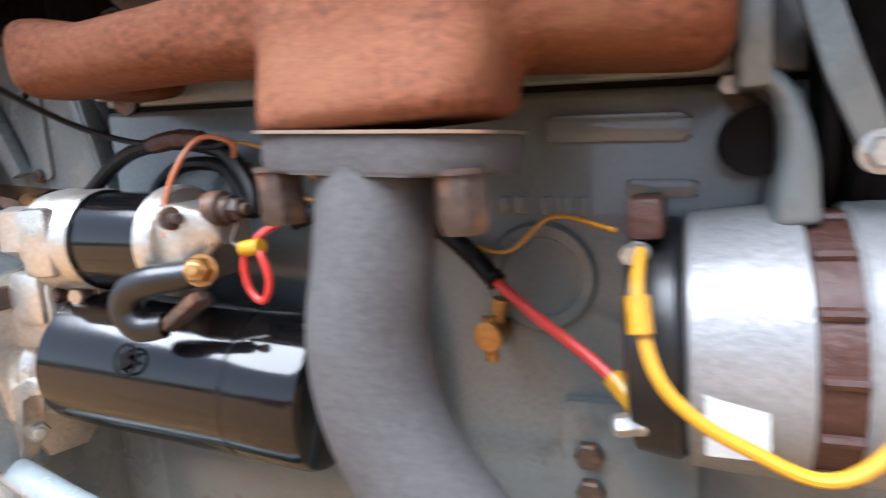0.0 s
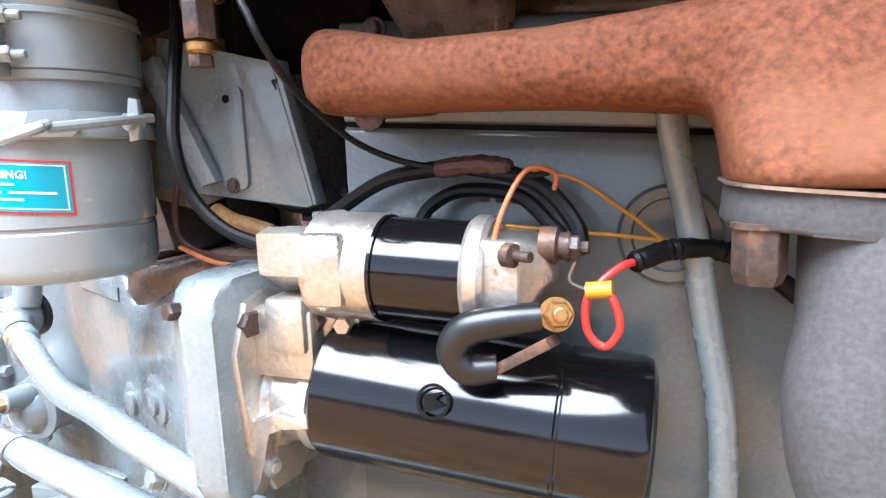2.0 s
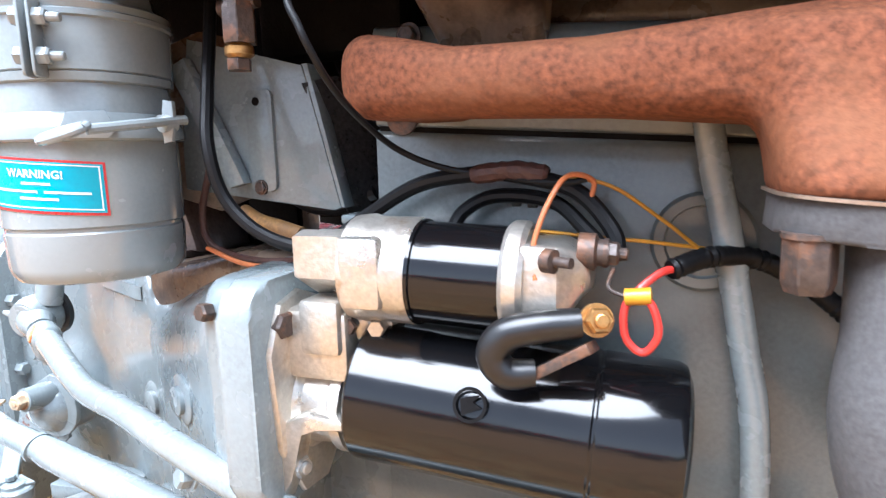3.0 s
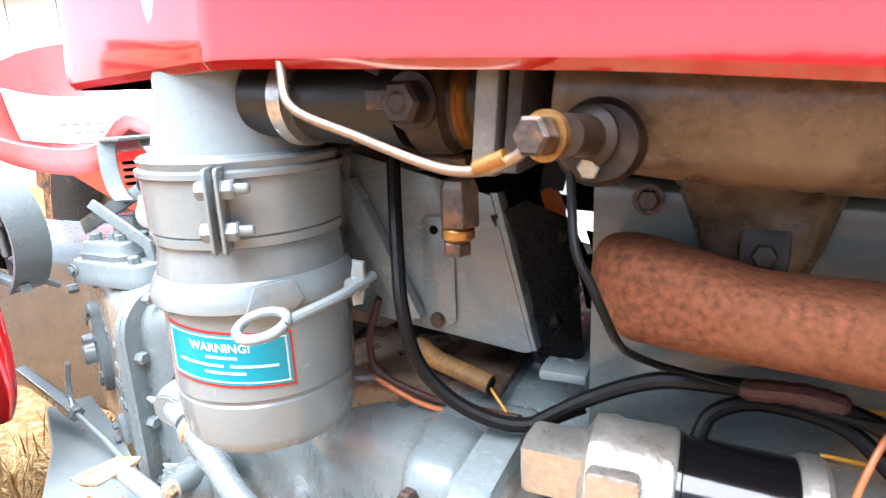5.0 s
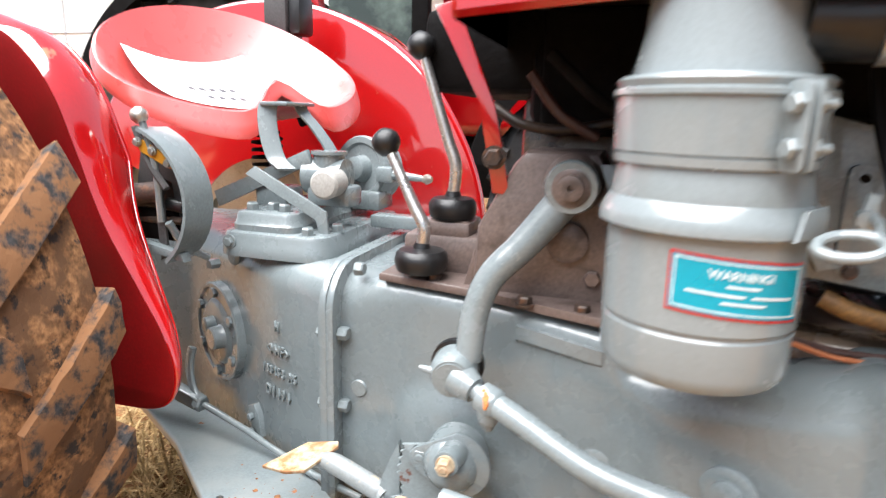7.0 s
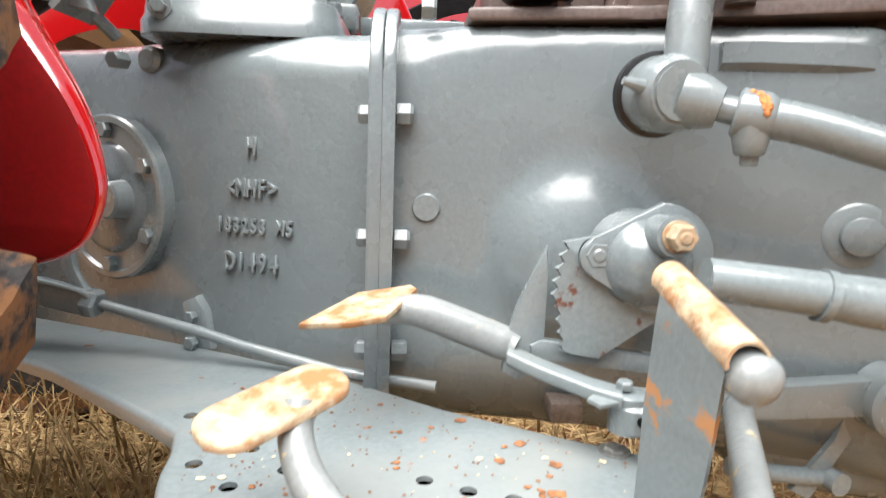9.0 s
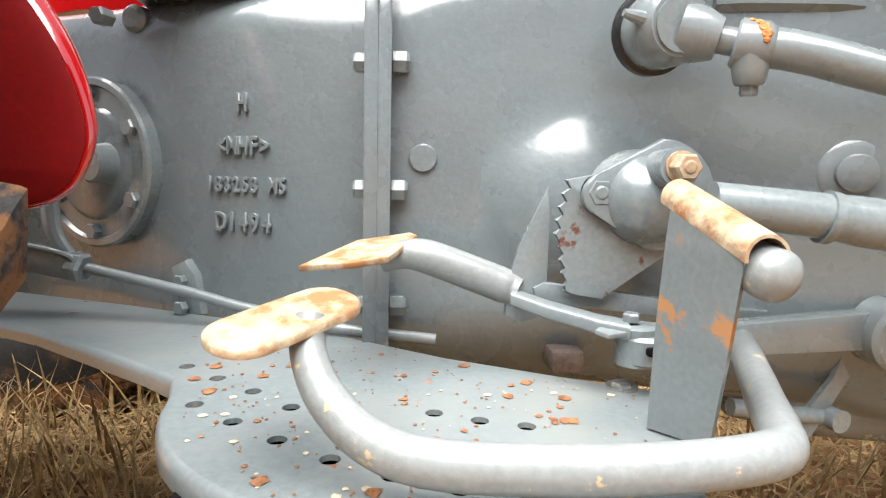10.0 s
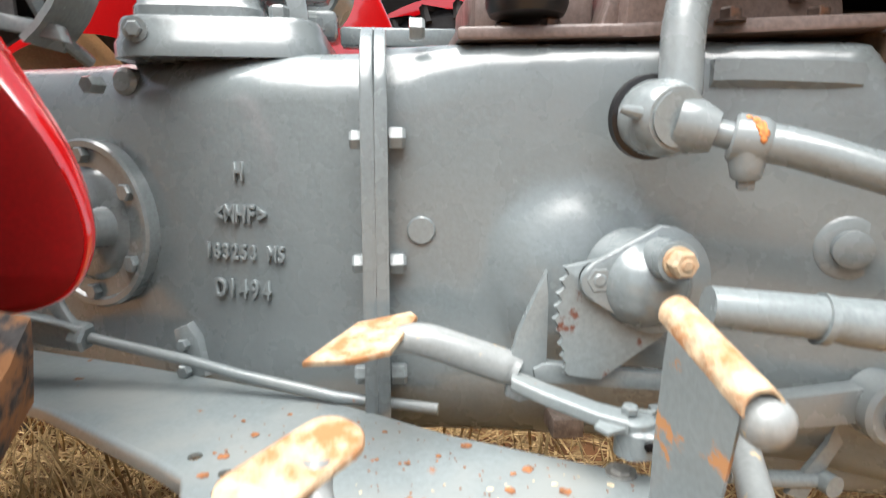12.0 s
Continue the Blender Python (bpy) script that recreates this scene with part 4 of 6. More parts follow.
part("clip", bm_prism(round_rect(-.016, .016, -.024, .026, .008, 4), (-.296, .681, 1.052), (1, 0, 0), (0, .25, 1), .012, .002), M_SMUT, rock)
bolt(rock, (-.296, .676, 1.044), (0, -1, .1), .0155, .008, M_STEEL, .0135)
part("dark_washer", bm_lathe([(0, .0165), (.004, .0165)], (-.296, .680, 1.046), (0, -1, .1), 24), M_DARK, rock)
bolt(rock, (-.376, .69, 1.078), (0, -1, .1), .015, .008, M_STEEL, .012)
ban = thing("fuel_union", (-.405, .50, 1.12), "brass and steel banjo union on the inlet tube", "pipe union", "tractor parts")
part("stub", bm_lathe([(0, .0155), (.02, .0135), (.022, .017), (.03, .017), (.032, .0115), (.058, .0115)], (-.388, .575, 1.135), (-.25, -1, .1), 24), M_SMUT, ban)
part("copper_washer", bm_lathe([(0, .0128), (.004, .0128)], (-.4065, .507, 1.1415), (-.35, -1, .06), 24), M_BRASS, ban)
bolt(ban, (-.4085, .502, 1.142), (-.35, -1, .06), .0185, .011, M_STEEL, name="union_bolt")
part("pinch_clip", join(bm_lathe([(0, .0205), (.006, .0205)], (-.387, .553, 1.134), (-.2, -1, .06), 24), bm_box((-.402, .548, 1.112), (-.384, .562, 1.127), .004)), M_SMUT, ban)
bolt(ban, (-.394, .548, 1.121), (-.1, -1, 0), .011, .005, M_ZINC, name="screw")
fp = thing("fuel_pipe", (-.5, .53, 1.13), "thin bronzed steel fuel pipe bent under the hood", "pipe", "tractor parts")
part("pipe", bm_tube([(-.592, .545, 1.215), (-.59, .54, 1.18), (-.576, .53, 1.158), (-.53, .527, 1.141), (-.475, .52, 1.124), (-.445, .513, 1.123), (-.425, .507, 1.13), (-.413, .503, 1.139)], .0031, 12), M_COPPER, fp)
part("brass_end", bm_tube([(-.447, .514, 1.124), (-.428, .508, 1.131)], .0048, 12, smooth=False), M_BRASS, fp)
hs = thing("inlet_hose", (-.59, .60, 1.15), "black rubber inlet hose with metal clips", "hose", "tractor parts")
part("hose", bm_tube([(-.67, .62, 1.166), (-.60, .607, 1.162), (-.525, .60, 1.158)], .032, 28), M_RUBBER, hs)
for x, m_ in ((-.625, M_BARE), (-.548, M_BARE)):
    part("clip", bm_lathe([(0, .0345), (.0135, .0345)], (x, .607 + .06 * (x + .56), 1.163), (1, -.15, -.03), 32), m_, hs, "metal hose clip")
valve = thing("throttle_valve", (-.49, .60, 1.12), "brown stained throttle body between hose and inlet tube", "throttle body", "tractor parts")
part("body", bm_lathe([(0, .030), (.006, .036), (.03, .036), (.034, .03), (.07, .03)], (-.524, .602, 1.158), (1, 0, 0), 28), M_SMUT, valve)
part("flange", bm_prism([(-.010, -.046), (.006, -.046), (.013, .04), (-.002, .04)], (-.462, .60, 1.158), (1, 0, 0), (0, 0, 1), .07, .003), M_ALT, valve, "pale worn steel flange")
part("flange", bm_prism([(-.010, -.046), (.0, -.046), (.008, .04), (-.002, .04)], (-.441, .60, 1.16), (1, 0, 0), (0, 0, 1), .07, .003), M_PIPE, valve)
part("knurled_ring", bm_lathe([(0, .03), (.002, .033), (.004, .03), (.006, .033), (.008, .03), (.01, .033), (.012, .03)], (-.487, .602, 1.158), (1, 0, 0), 32), M_BRASS, valve, "tarnished knurled ring")
bolt(valve, (-.511, .566, 1.159), (-.1, -1, 0), .026, .016, M_SMUT, .019, dome=True)
part("lever", bm_box((-.545, .565, 1.154), (-.515, .572, 1.168), .002), M_STEEL, valve)
uni = thing("oil_union", (-.50, .605, 1.05), "brown hexagonal pipe union with brass olive", "pipe union", "tractor parts")
bolt(uni, (-.50, .605, 1.075), (0, 0, 1), .026, .034, M_STEEL, name="hex_body")
part("olive", bm_lathe([(1.063, .009), (1.066, .0125), (1.072, .0125), (1.076, .009)], (-.502, .605, 0), (0, 0, 1), 20), M_BRASS, uni)
bolt(uni, (-.503, .605, 1.053), (0, 0, 1), .019, .011, M_STEEL, name="hex_nut")
part("thumb_screw", bm_lathe([(0, .006), (.004, .009), (.012, .009), (.014, .006), (.05, .005)], (-.555, .65, 1.118), (1, -.2, 0), 14), M_STEEL, uni)
uni.location += Vector((.001, .006, -.006))

# ---- cables ----
def cable(name, pts, r, m, label, cat="cable", steps=8):
    t = thing(name, pts[0], label, cat, "engine wiring")
    part("sheath", bm_tube(pts, r, 10, steps), m, t)
    return t


cable("battery_cable", [(-.598, .70, 1.17), (-.592, .683, 1.10), (-.578, .655, 1.03), (-.566, .637, .983), (-.554, .64, .935), (-.518, .645, .90), (-.468, .655, .886), (-.42, .68, .90)], .0065, M_WIRE, "thick black battery cable hanging behind the air cleaner")
cable("wiring_loom", [(-.46, .66, .885), (-.41, .665, .918), (-.36, .66, .944), (-.31, .65, .953), (-.27, .648, .953), (-.22, .645, .940), (-.19, .635, .91), (-.185, .628, .888)], .0068, M_WIRE, "black taped wiring loom above the starter motor")
cable("starter_cable", [(-.33, .66, .90), (-.32, .668, .92), (-.29, .668, .934), (-.24, .66, .93), (-.21, .645, .908), (-.194, .632, .893)], .0062, M_WIRE, "thick black cable to the starter terminal")
cable("throttle_cable", [(-.405, .55, 1.12), (-.398, .532, 1.08), (-.388, .528, 1.06), (-.382, .53, 1.045), (-.376, .545, 1.022), (-.373, .58, 1.0), (-.36, .62, .976), (-.33, .643, .96), (-.28, .645, .951), (-.23, .64, .946), (-.21, .64, .949)], .0027, M_WIRE, "thin black control cable")
t = cable("loom_tape", [(-.305, .648, .953), (-.27, .646, .956), (-.24, .645, .953)], [.006, .0085, .0078, .009, .0075, .0088, .007, .0092, .0082, .0072, .0088, .0065, .008, .005], M_TAPE, "ragged brown tape on the wiring loom", "tape")
cable("orange_wire", [(-.24, .59, .878), (-.243, .595, .90), (-.235, .605, .93), (-.222, .62, .952), (-.205, .635, .948), (-.207, .64, .932)], .0021, M_ORANGE, "orange wire looped to the solenoid terminal", "wire")
cable("yellow_wire", [(-.26, .645, .95), (-.20, .655, .945), (-.155, .67, .915), (-.12, .685, .887), (-.09, .69, .885)], .0016, M_AMBER, "thin yellow wire beside the breather tube", "wire")
cable("yellow_wire", [(-.25, .66, .905), (-.20, .665, .90), (-.155, .675, .895), (-.1, .69, .885), (-.05, .69, .862), (.0, .69, .845), (.04, .68, .872), (.09, .63, .868)], .0016, M_AMBER, "thin yellow wire running to the alternator", "wire")
cable("ground_wire", [(-.187, .612, .885), (-.19, .606, .872), (-.18, .604, .867), (-.17, .603, .868)], .0016, M_STEEL, "thin bare wire at the starter terminal", "wire")
red = cable("red_wire", [(-.165, .602, .868), (-.158, .60, .858), (-.155, .60, .84), (-.165, .602, .826), (-.177, .603, .836), (-.178, .603, .858), (-.168, .606, .872), (-.155, .615, .882), (-.145, .625, .884)], .0029, M_REDW, "red wire looped beside the starter motor", "wire")
part("crimp", bm_tube([(-.178, .603, .866), (-.160, .602, .868)], .0062, 12, smooth=False), M_YELLOW, red, "yellow crimp sleeve")
corr = thing("corrugated_conduit", (-.15, .62, .88), "black corrugated plastic conduit behind the exhaust pipe", "conduit", "engine wiring")
part("sleeve", bm_tube(spline([(-.148, .624, .883), (-.12, .645, .89), (-.085, .67, .885), (-.05, .685, .865), (-.025, .682, .845), (-.003, .674, .825)], 12), [.007, .0086] * 28, 12, smooth=False), M_WIRE, corr)
rw = cable("charge_wire", [(-.003, .674, .825), (.03, .66, .802), (.07, .64, .78), (.097, .624, .761)], .0042, M_REDW, "red charging wire to the alternator", "wire")
part("crimp", bm_tube([(.085, .632, .771), (.101, .62, .757)], .0075, 12, smooth=False), M_YELLOW, rw, "yellow crimp sleeve")
yc = cable("charge_cable", [(.106, .612, .858), (.106, .588, .835), (.115, .57, .799), (.134, .568, .776), (.16, .57, .76), (.19, .57, .748), (.213, .572, .757), (.235, .58, .785), (.25, .6, .82)], .0039, M_YELLOW, "thick yellow charging cable looped below the alternator")
part("crimp", bm_tube([(.106, .582, .838), (.108, .576, .818)], .0068, 12, smooth=False), M_YELLOW, yc, "yellow crimp sleeve")
cable("brown_wire", [(-.64, .72, .96), (-.655, .72, .91), (-.645, .72, .875), (-.59, .715, .86), (-.53, .705, .862), (-.48, .69, .87)], .004, M_TAPE, "brown wire behind the air cleaner", "wire")
cable("orange_wire", [(-.645, .712, .872), (-.59, .705, .857), (-.53, .695, .858), (-.48, .68, .866)], .0028, M_ORANGE, "orange wire behind the air cleaner", "wire")
sl = thing("ochre_sleeve", (-.56, .72, .88), "ochre fabric cable sleeve on the bell housing", "cable sleeve", "engine wiring")
part("sleeve", bm_tube([(-.60, .725, .912), (-.575, .718, .902), (-.545, .713, .896), (-.515, .709, .889)], .0098, 16), M_WOODY, sl)
part("bore", bm_lathe([(0, .0075), (.001, .0075)], (-.5145, .7089, .8889), (.95, -.13, -.22), 16), M_DARK, sl)
cable("amber_wire", [(-.518, .709, .889), (-.50, .70, .874), (-.488, .69, .868), (-.47, .68, .87)], .0016, M_AMBER, "thin amber wire from the ochre sleeve", "wire")

# ---- hood ----
hood = thing("hood", (-.2, .7, 1.18), "glossy red painted tractor hood with a rolled lower edge", "hood", "tractor parts")
EDGE = [(-.987, .676, 1.182), (-.978, .669, 1.183), (-.9, .640, 1.184), (-.8, .603, 1.185), (-.69, .562, 1.186), (-.66, .5505, 1.1855), (-.63, .546, 1.185), (-.5, .53, 1.178), (-.37, .52, 1.17), (-.25, .51, 1.159), (.0, .50, 1.14), (.3, .49, 1.115), (.6, .49, 1.09)]
rows = []
for v in spline([(x, y, z) for x, y, z in EDGE], 4):
    x, y, z = v
    far = 2.14 - y
    near = [(y + .012, z + .0015), (y + .002, z), (y - .003, z + .006), (y - .003, z + .02), (y + .007, z + .12), (y + .022, z + .2), (y + .055, z + .27), (y + .14, z + .31), (y + .30, z + .325)]
    skin = near + [(far - (a - y), b) for a, b in near[::-1]]
    rows.append([Vector((x, a, b)) for a, b in skin] + [Vector((x, a + (.006 if a < 1.07 else -.006), b - (.012 if b > z + .28 else 0))) for a, b in skin[-2:0:-1]])
part("side_panel", bm_loft(rows), M_RED, hood, "glossy red side panel")
part("stay", bm_prism([(-.10, .16), (-.07, .165), (-.012, .03), (.012, -.083), (-.012, -.08), (-.034, .04)], (-.961, .84, 1.064), (1, 0, 0), (0, 0, 1), .008, .001), M_RED, hood, "red flat steel stay")
bolt(hood, (-.972, .835, 1.031), (.1, -1, 0), .022, .014, M_STEEL, .016)
tank = thing("fuel_tank", (-.6, .85, 1.24), "fuel tank below the hood, near black for the shade there", "fuel tank", "tractor parts")
# tank carries the under-hood shade as its colour
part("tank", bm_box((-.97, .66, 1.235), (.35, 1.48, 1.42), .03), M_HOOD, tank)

# ---- footplate ----
foot = thing("footplate", (-1.25, .72, .45), "grey painted steel footplate with drain holes and dried mud", "footplate", "tractor parts")
near = [(-1.765, 1.0), (-1.574, .888), (-1.42, .768), (-1.389, .739), (-1.378, .704), (-1.371, .664), (-1.352, .618), (-1.322, .58), (-1.29, .556), (-1.25, .537), (-1.21, .526), (-1.165, .517), (-1.11, .513), (-1.053, .525)]
far = [(-1.025, .62), (-.992, .70), (-1.068, .737), (-1.165, .79), (-1.273, .868), (-1.409, .94), (-1.534, 1.0), (-1.72, 1.08)]
outline = [(v.x, v.y) for v in spline([(x, y, 0) for x, y in near[3:]], 4)]
outline = near[:3] + outline + far
HOLES = [(-1.39, .77), (-1.356, .74), (-1.321, .71), (-1.357, .685), (-1.287, .678), (-1.322, .654), (-1.287, .625), (-1.251, .651), (-1.251, .598), (-1.214, .577), (-1.184, .665), (-1.153, .651), (-1.122, .641), (-1.177, .561), (-1.139, .553), (-1.099, .553), (-1.061, .557)]


def footplate():
    bm = bmesh.new()
    edges = []

    def loop(pts):
        vs = [bm.verts.new((x, y, .466)) for x, y in pts]
        edges.extend(bm.edges.new((a, b)) for a, b in zip(vs, vs[1:] + vs[:1]))

    loop(outline)
    for x, y in HOLES:
        loop([(x + .0066 * math.cos(a), y + .0066 * math.sin(a)) for a in np.linspace(0, 2 * math.pi, 12, endpoint=False)])
    bmesh.ops.triangle_fill(bm, use_beauty=True, use_dissolve=False, edges=edges)
    geo = bmesh.ops.extrude_face_region(bm, geom=bm.faces[:])
    bmesh.ops.translate(bm, verts=[v for v in geo["geom"] if isinstance(v, bmesh.types.BMVert)], vec=(0, 0, -.004))
    return bm


part("tread", footplate(), M_FOOT, foot, "grey perforated tread with mud")
lip = [Vector((x, y, .466)) for x, y in outline[:-len(far)] + [far[0]]]
bm = bmesh.new()
cols = []
for i, p in enumerate(lip):
    d = (lip[min(i + 1, len(lip) - 1)] - lip[max(i - 1, 0)]).normalized()
    o = Vector((d.y, -d.x, 0))
    cols.append([bm.verts.new(p + o * a + Vector((0, 0, b))) for a, b in ((-.004, 0), (.001, .0003), (.0035, -.002), (.005, -.007), (.005, -.016), (.002, -.017), (.001, -.008), (-.004, -.005))])
for a, b in zip(cols, cols[1:]):
    for k in range(8):
        bm.faces.new((a[k], a[(k + 1) % 8], b[(k + 1) % 8], b[k]))
part("rolled_edge", bm, M_FOOT, foot, "rolled grey edge", 50)
# added sheet: stands in for the shadow seen through the drain holes
part("hole_backing", bm_box((-1.34, .575, .44), (-1.06, .73, .452), .003), M_DARK, foot, "near-black sheet added under the tread to darken its holes")
bolt(foot, (-1.027, .713, .467), (0, 0, 1), .016, .004, M_ZINC, .013, dome=True)


def within(x, y, gap):
    """True where the tread reaches gap or more beyond a place, on all four sides."""
    def odd(px, py):
        c = False
        for (ax, ay), (bx, by) in zip(outline, outline[1:] + outline[:1]):
            if (ay > py) != (by > py) and px < ax + (bx - ax) * (py - ay) / (by - ay):
                c = not c
        return c
    g = gap + .006
    return all(odd(x + a, y + b) for a, b in ((g, 0), (-g, 0), (0, g), (0, -g)))


rnd = random.Random(8)
spots = bmesh.new()
for _ in range(420):
    x, y = rnd.uniform(-1.38, -1.0), rnd.uniform(.52, .88)
    s = rnd.choice((.0008, .0008, .001, .001, .0012, .0012, .0015, .0015, .002, .003, .0055))
    pts = [(s * rnd.uniform(.6, 1.2) * math.cos(a), s * rnd.uniform(.6, 1.2) * math.sin(a)) for a in np.linspace(0, 6.28, 11, endpoint=False)]
    if not within(x, y, s) or any(math.hypot(x - a, y - b) < .008 + s for a, b in HOLES):
        continue
    vs = [spots.verts.new((x + u, y + v, .4668)) for u, v in pts]
    top = spots.verts.new((x, y, .4668 + min(.0022, s * .5)))
    for a, b in zip(vs, vs[1:] + vs[:1]):
        spots.faces.new((a, b, top))
M_MUD = mat("dried_mud", (0.2, 0.082, 0.032), 0.95, grain=0.25, grain_scale=120, bump=0.6)
tagged(alone("mud_flecks", spots, M_MUD, "dried orange mud flecks on the footplate", "mud", kind="stuff"))

drips = bmesh.new()
for _ in range(150):
    x, y = rnd.uniform(-1.36, -1.03), .50 + .22 * rnd.random() ** 2
    s = rnd.choice((.0008, .001, .001, .0014, .002, .0032))
    if not within(x, y, s) or any(math.hypot(x - a, y - b) < .008 + s for a, b in HOLES):
        continue
    ring = [drips.verts.new((x + s * rnd.uniform(.7, 1.2) * math.cos(a), y + s * rnd.uniform(.7, 1.2) * math.sin(a), .4667)) for a in np.linspace(0, 6.28, 9, endpoint=False)]
    mid = drips.verts.new((x, y, .4667 + min(.0012, s * .4)))
    for a, b in zip(ring, ring[1:] + ring[:1]):
        drips.faces.new((a, b, mid))
alone("mud_splashes", drips, mat("pale_dried_mud", (.42, .36, .25), .9, grain=.15), "pale dried mud splashes on the footplate edge", "mud", kind="stuff")

# brake rod along the housing
rod = thing("brake_rod", (-1.5, .87, .5), "grey brake rod with a long adjuster along the housing", "brake rod", "tractor parts")
part("rod", bm_tube([(-1.55, .938, .522), (-1.435, .913, .501), (-1.379, .898, .489), (-1.273, .868, .473), (-1.17, .84, .469)], .0062, 12, smooth=False), M_FOOT, rod)
part("adjuster", bm_loft([[c + Vector((.25, .97, 0)) * u + Vector((.15, 0, .99)) * v for u, v in round_rect(-.012, .012, -.015, .015, .005, 3)] for c in (Vector((-1.80, .98, .562)), Vector((-1.662, .96, .538)), Vector((-1.565, .941, .524)))]), M_GREY, rod, "grey channel-shaped adjuster sleeve")
part("adjuster_rod", bm_tube([(-1.80, .965, .582), (-1.662, .945, .555), (-1.575, .93, .540), (-1.558, .932, .528)], .003, 8), M_GREY, rod)
part("curved_arm", strap([(-1.592, .965, .625), (-1.598, .962, .595), (-1.592, .955, .56), (-1.572, .945, .535), (-1.563, .942, .526)], .022, .010, (.93, -.37, 0)), M_GREY, rod, "grey curved crank arm")
bolt(rod, (-1.568, .942, .524), (1, -.15, -.17), .03, .016, M_GREY)

# ---- brake pedals ----
def pad(name, a, b, w, thick, m, parent, lift=(0, 0, 1), label=""):
    a, b = Vector(a), Vector(b)
    u = (b - a).normalized()
    v = Vector(lift).cross(u).normalized()
    L = (b - a).length
    n = u.cross(v)
    rings = [[(a + b) / 2 + u * p + v * q + n * h for p, q in round_rect(-L / 2 + i, L / 2 - i, -w / 2 + i, w / 2 - i, w * .45 - i, 8)] for h, i in ((-thick * .5, .003), (-thick * .3, 0), (thick * .25, 0), (thick * .42, .002), (thick * .5, .006))]
    return part(name, bm_loft(rings), m, parent, label, 60)


pedal = thing("brake_pedal", (-1.12, .55, .47), "grey brake pedal with a mud-covered oval pad and a bent arm", "pedal", "brake pedals")
pad("pad", (-1.308, .562, .545), (-1.243, .634, .558), .045, .0085, M_PADMUD, pedal, (.08, -.12, 1), "worn pad caked with orange mud")
part("arm", bm_tube([(-1.262, .60, .552), (-1.262, .588, .535), (-1.25, .57, .515), (-1.225, .552, .498), (-1.19, .543, .490), (-1.12, .54, .487), (-1.05, .541, .488), (-1.005, .548, .491), (-.992, .567, .494), (-.978, .60, .496), (-.945, .67, .497), (-.91, .745, .497)], [.010, .0105, .011, .0115, .012, .0125, .0125, .0125, .0125, .012, .012, .012], 18, flat=1.1), M_PEDAL, pedal, "bent grey arm with worn paint")
pedal2 = thing("brake_pedal", (-1.12, .70, .47), "second grey brake pedal with a rectangular muddy pad", "pedal", "brake pedals")
part("pad", bm_prism([(-.052, -.028), (-.008, -.036), (.022, -.03), (.048, .03), (.042, .042), (-.008, .034)], (-1.240, .777, .566), (1, 0, .12), (0, 1, .15), .006, .0015), M_PADMUD, pedal2, "flat pad caked with orange mud")
part("arm", bm_tube([(-1.225, .79, .556), (-1.205, .787, .563), (-1.185, .784, .562), (-1.15, .782, .550), (-1.115, .78, .537), (-1.102, .775, .532)], [.010, .013, .0155, .016, .016, .013], 18), M_PEDAL, pedal2, "grey pedal arm")
part("latch_bar", bm_loft([[c + Vector((.3, 1, 0)).normalized() * u + Vector((0, 0, 1)) * v for u, v in round_rect(-.013, .013, -.006, .006, .003, 3)] for c in (Vector((-1.11, .765, .530)), Vector((-1.085, .745, .524)), Vector((-1.05, .715, .519)), Vector((-1.03, .70, .518)))]), M_FOOT, pedal2, "flat grey latch bar with mud")
part("latch_plate", bm_prism([(-.005, .0), (.024, .012), (.05, .035), (.012, .042), (-.012, .012)], (-1.047, .682, .517), (1, 0, -.02), (0, 1, .05), .004, .001), M_FOOT, pedal2)
part("roller", bm_lathe([(0, .016), (.03, .016), (.032, .013)], (-1.022, .703, .49), (0, 0, 1), 20), M_GREY, pedal2)
bolt(pedal2, (-1.027, .703, .524), (0, 0, 1), .012, .007, M_GREY)
part("fork", bm_lathe([(-.015, .015), (-.012, .0195), (.007, .021), (.010, .018)], (-1.016, .703, .505), (0, 0, 1), 28), M_GREY, pedal2, "rounded grey fork around the roller")
part("slot", bm_box((-1.022, .678, .502), (-1.015, .687, .509), .002), M_DARK, pedal2)
part("pawl", bm_prism([(-.027, -.033), (-.024, .0), (-.016, .028), (-.002, .06), (.008, .083), (.0095, .055), (.0095, .0), (.008, -.022), (.002, -.035), (-.014, -.04)], (-1.087, .778, .544), (1, 0, 0), (0, 0, 1), .010, .001), M_GREY, pedal2, "pointed grey latch pawl")
part("link_bar", bm_prism([(-.10, .006), (-.09, .012), (.0, .007), (.13, .004), (.13, -.012), (.0, -.009), (-.085, -.008), (-.098, -.004)], (-.991, .782, .522), (1, .04, -.09), (0, 0, 1), .016, .003), M_GREY, pedal2)

# pedal step post with rounded top
post = thing("pedal_post", (-1.01, .63, .468), "grey folded steel post with an orange muddy rounded top", "post", "tractor parts")
part("sheet", bm_loft([[Vector(a), Vector(b), Vector(b) + Vector((.004, .003, 0)), Vector(a) + Vector((.004, .003, 0))] for a, b in (((-1.041, .632, .468), (-1.014, .60, .468)), ((-1.040, .632, .54), (-1.018, .582, .535)), ((-1.037, .632, .60), (-1.029, .557, .588)), ((-1.035, .632, .624), (-1.030, .556, .598)))]), M_POST, post, "grey folded sheet upright with orange streaks")
bm = bmesh.new()
cols = []
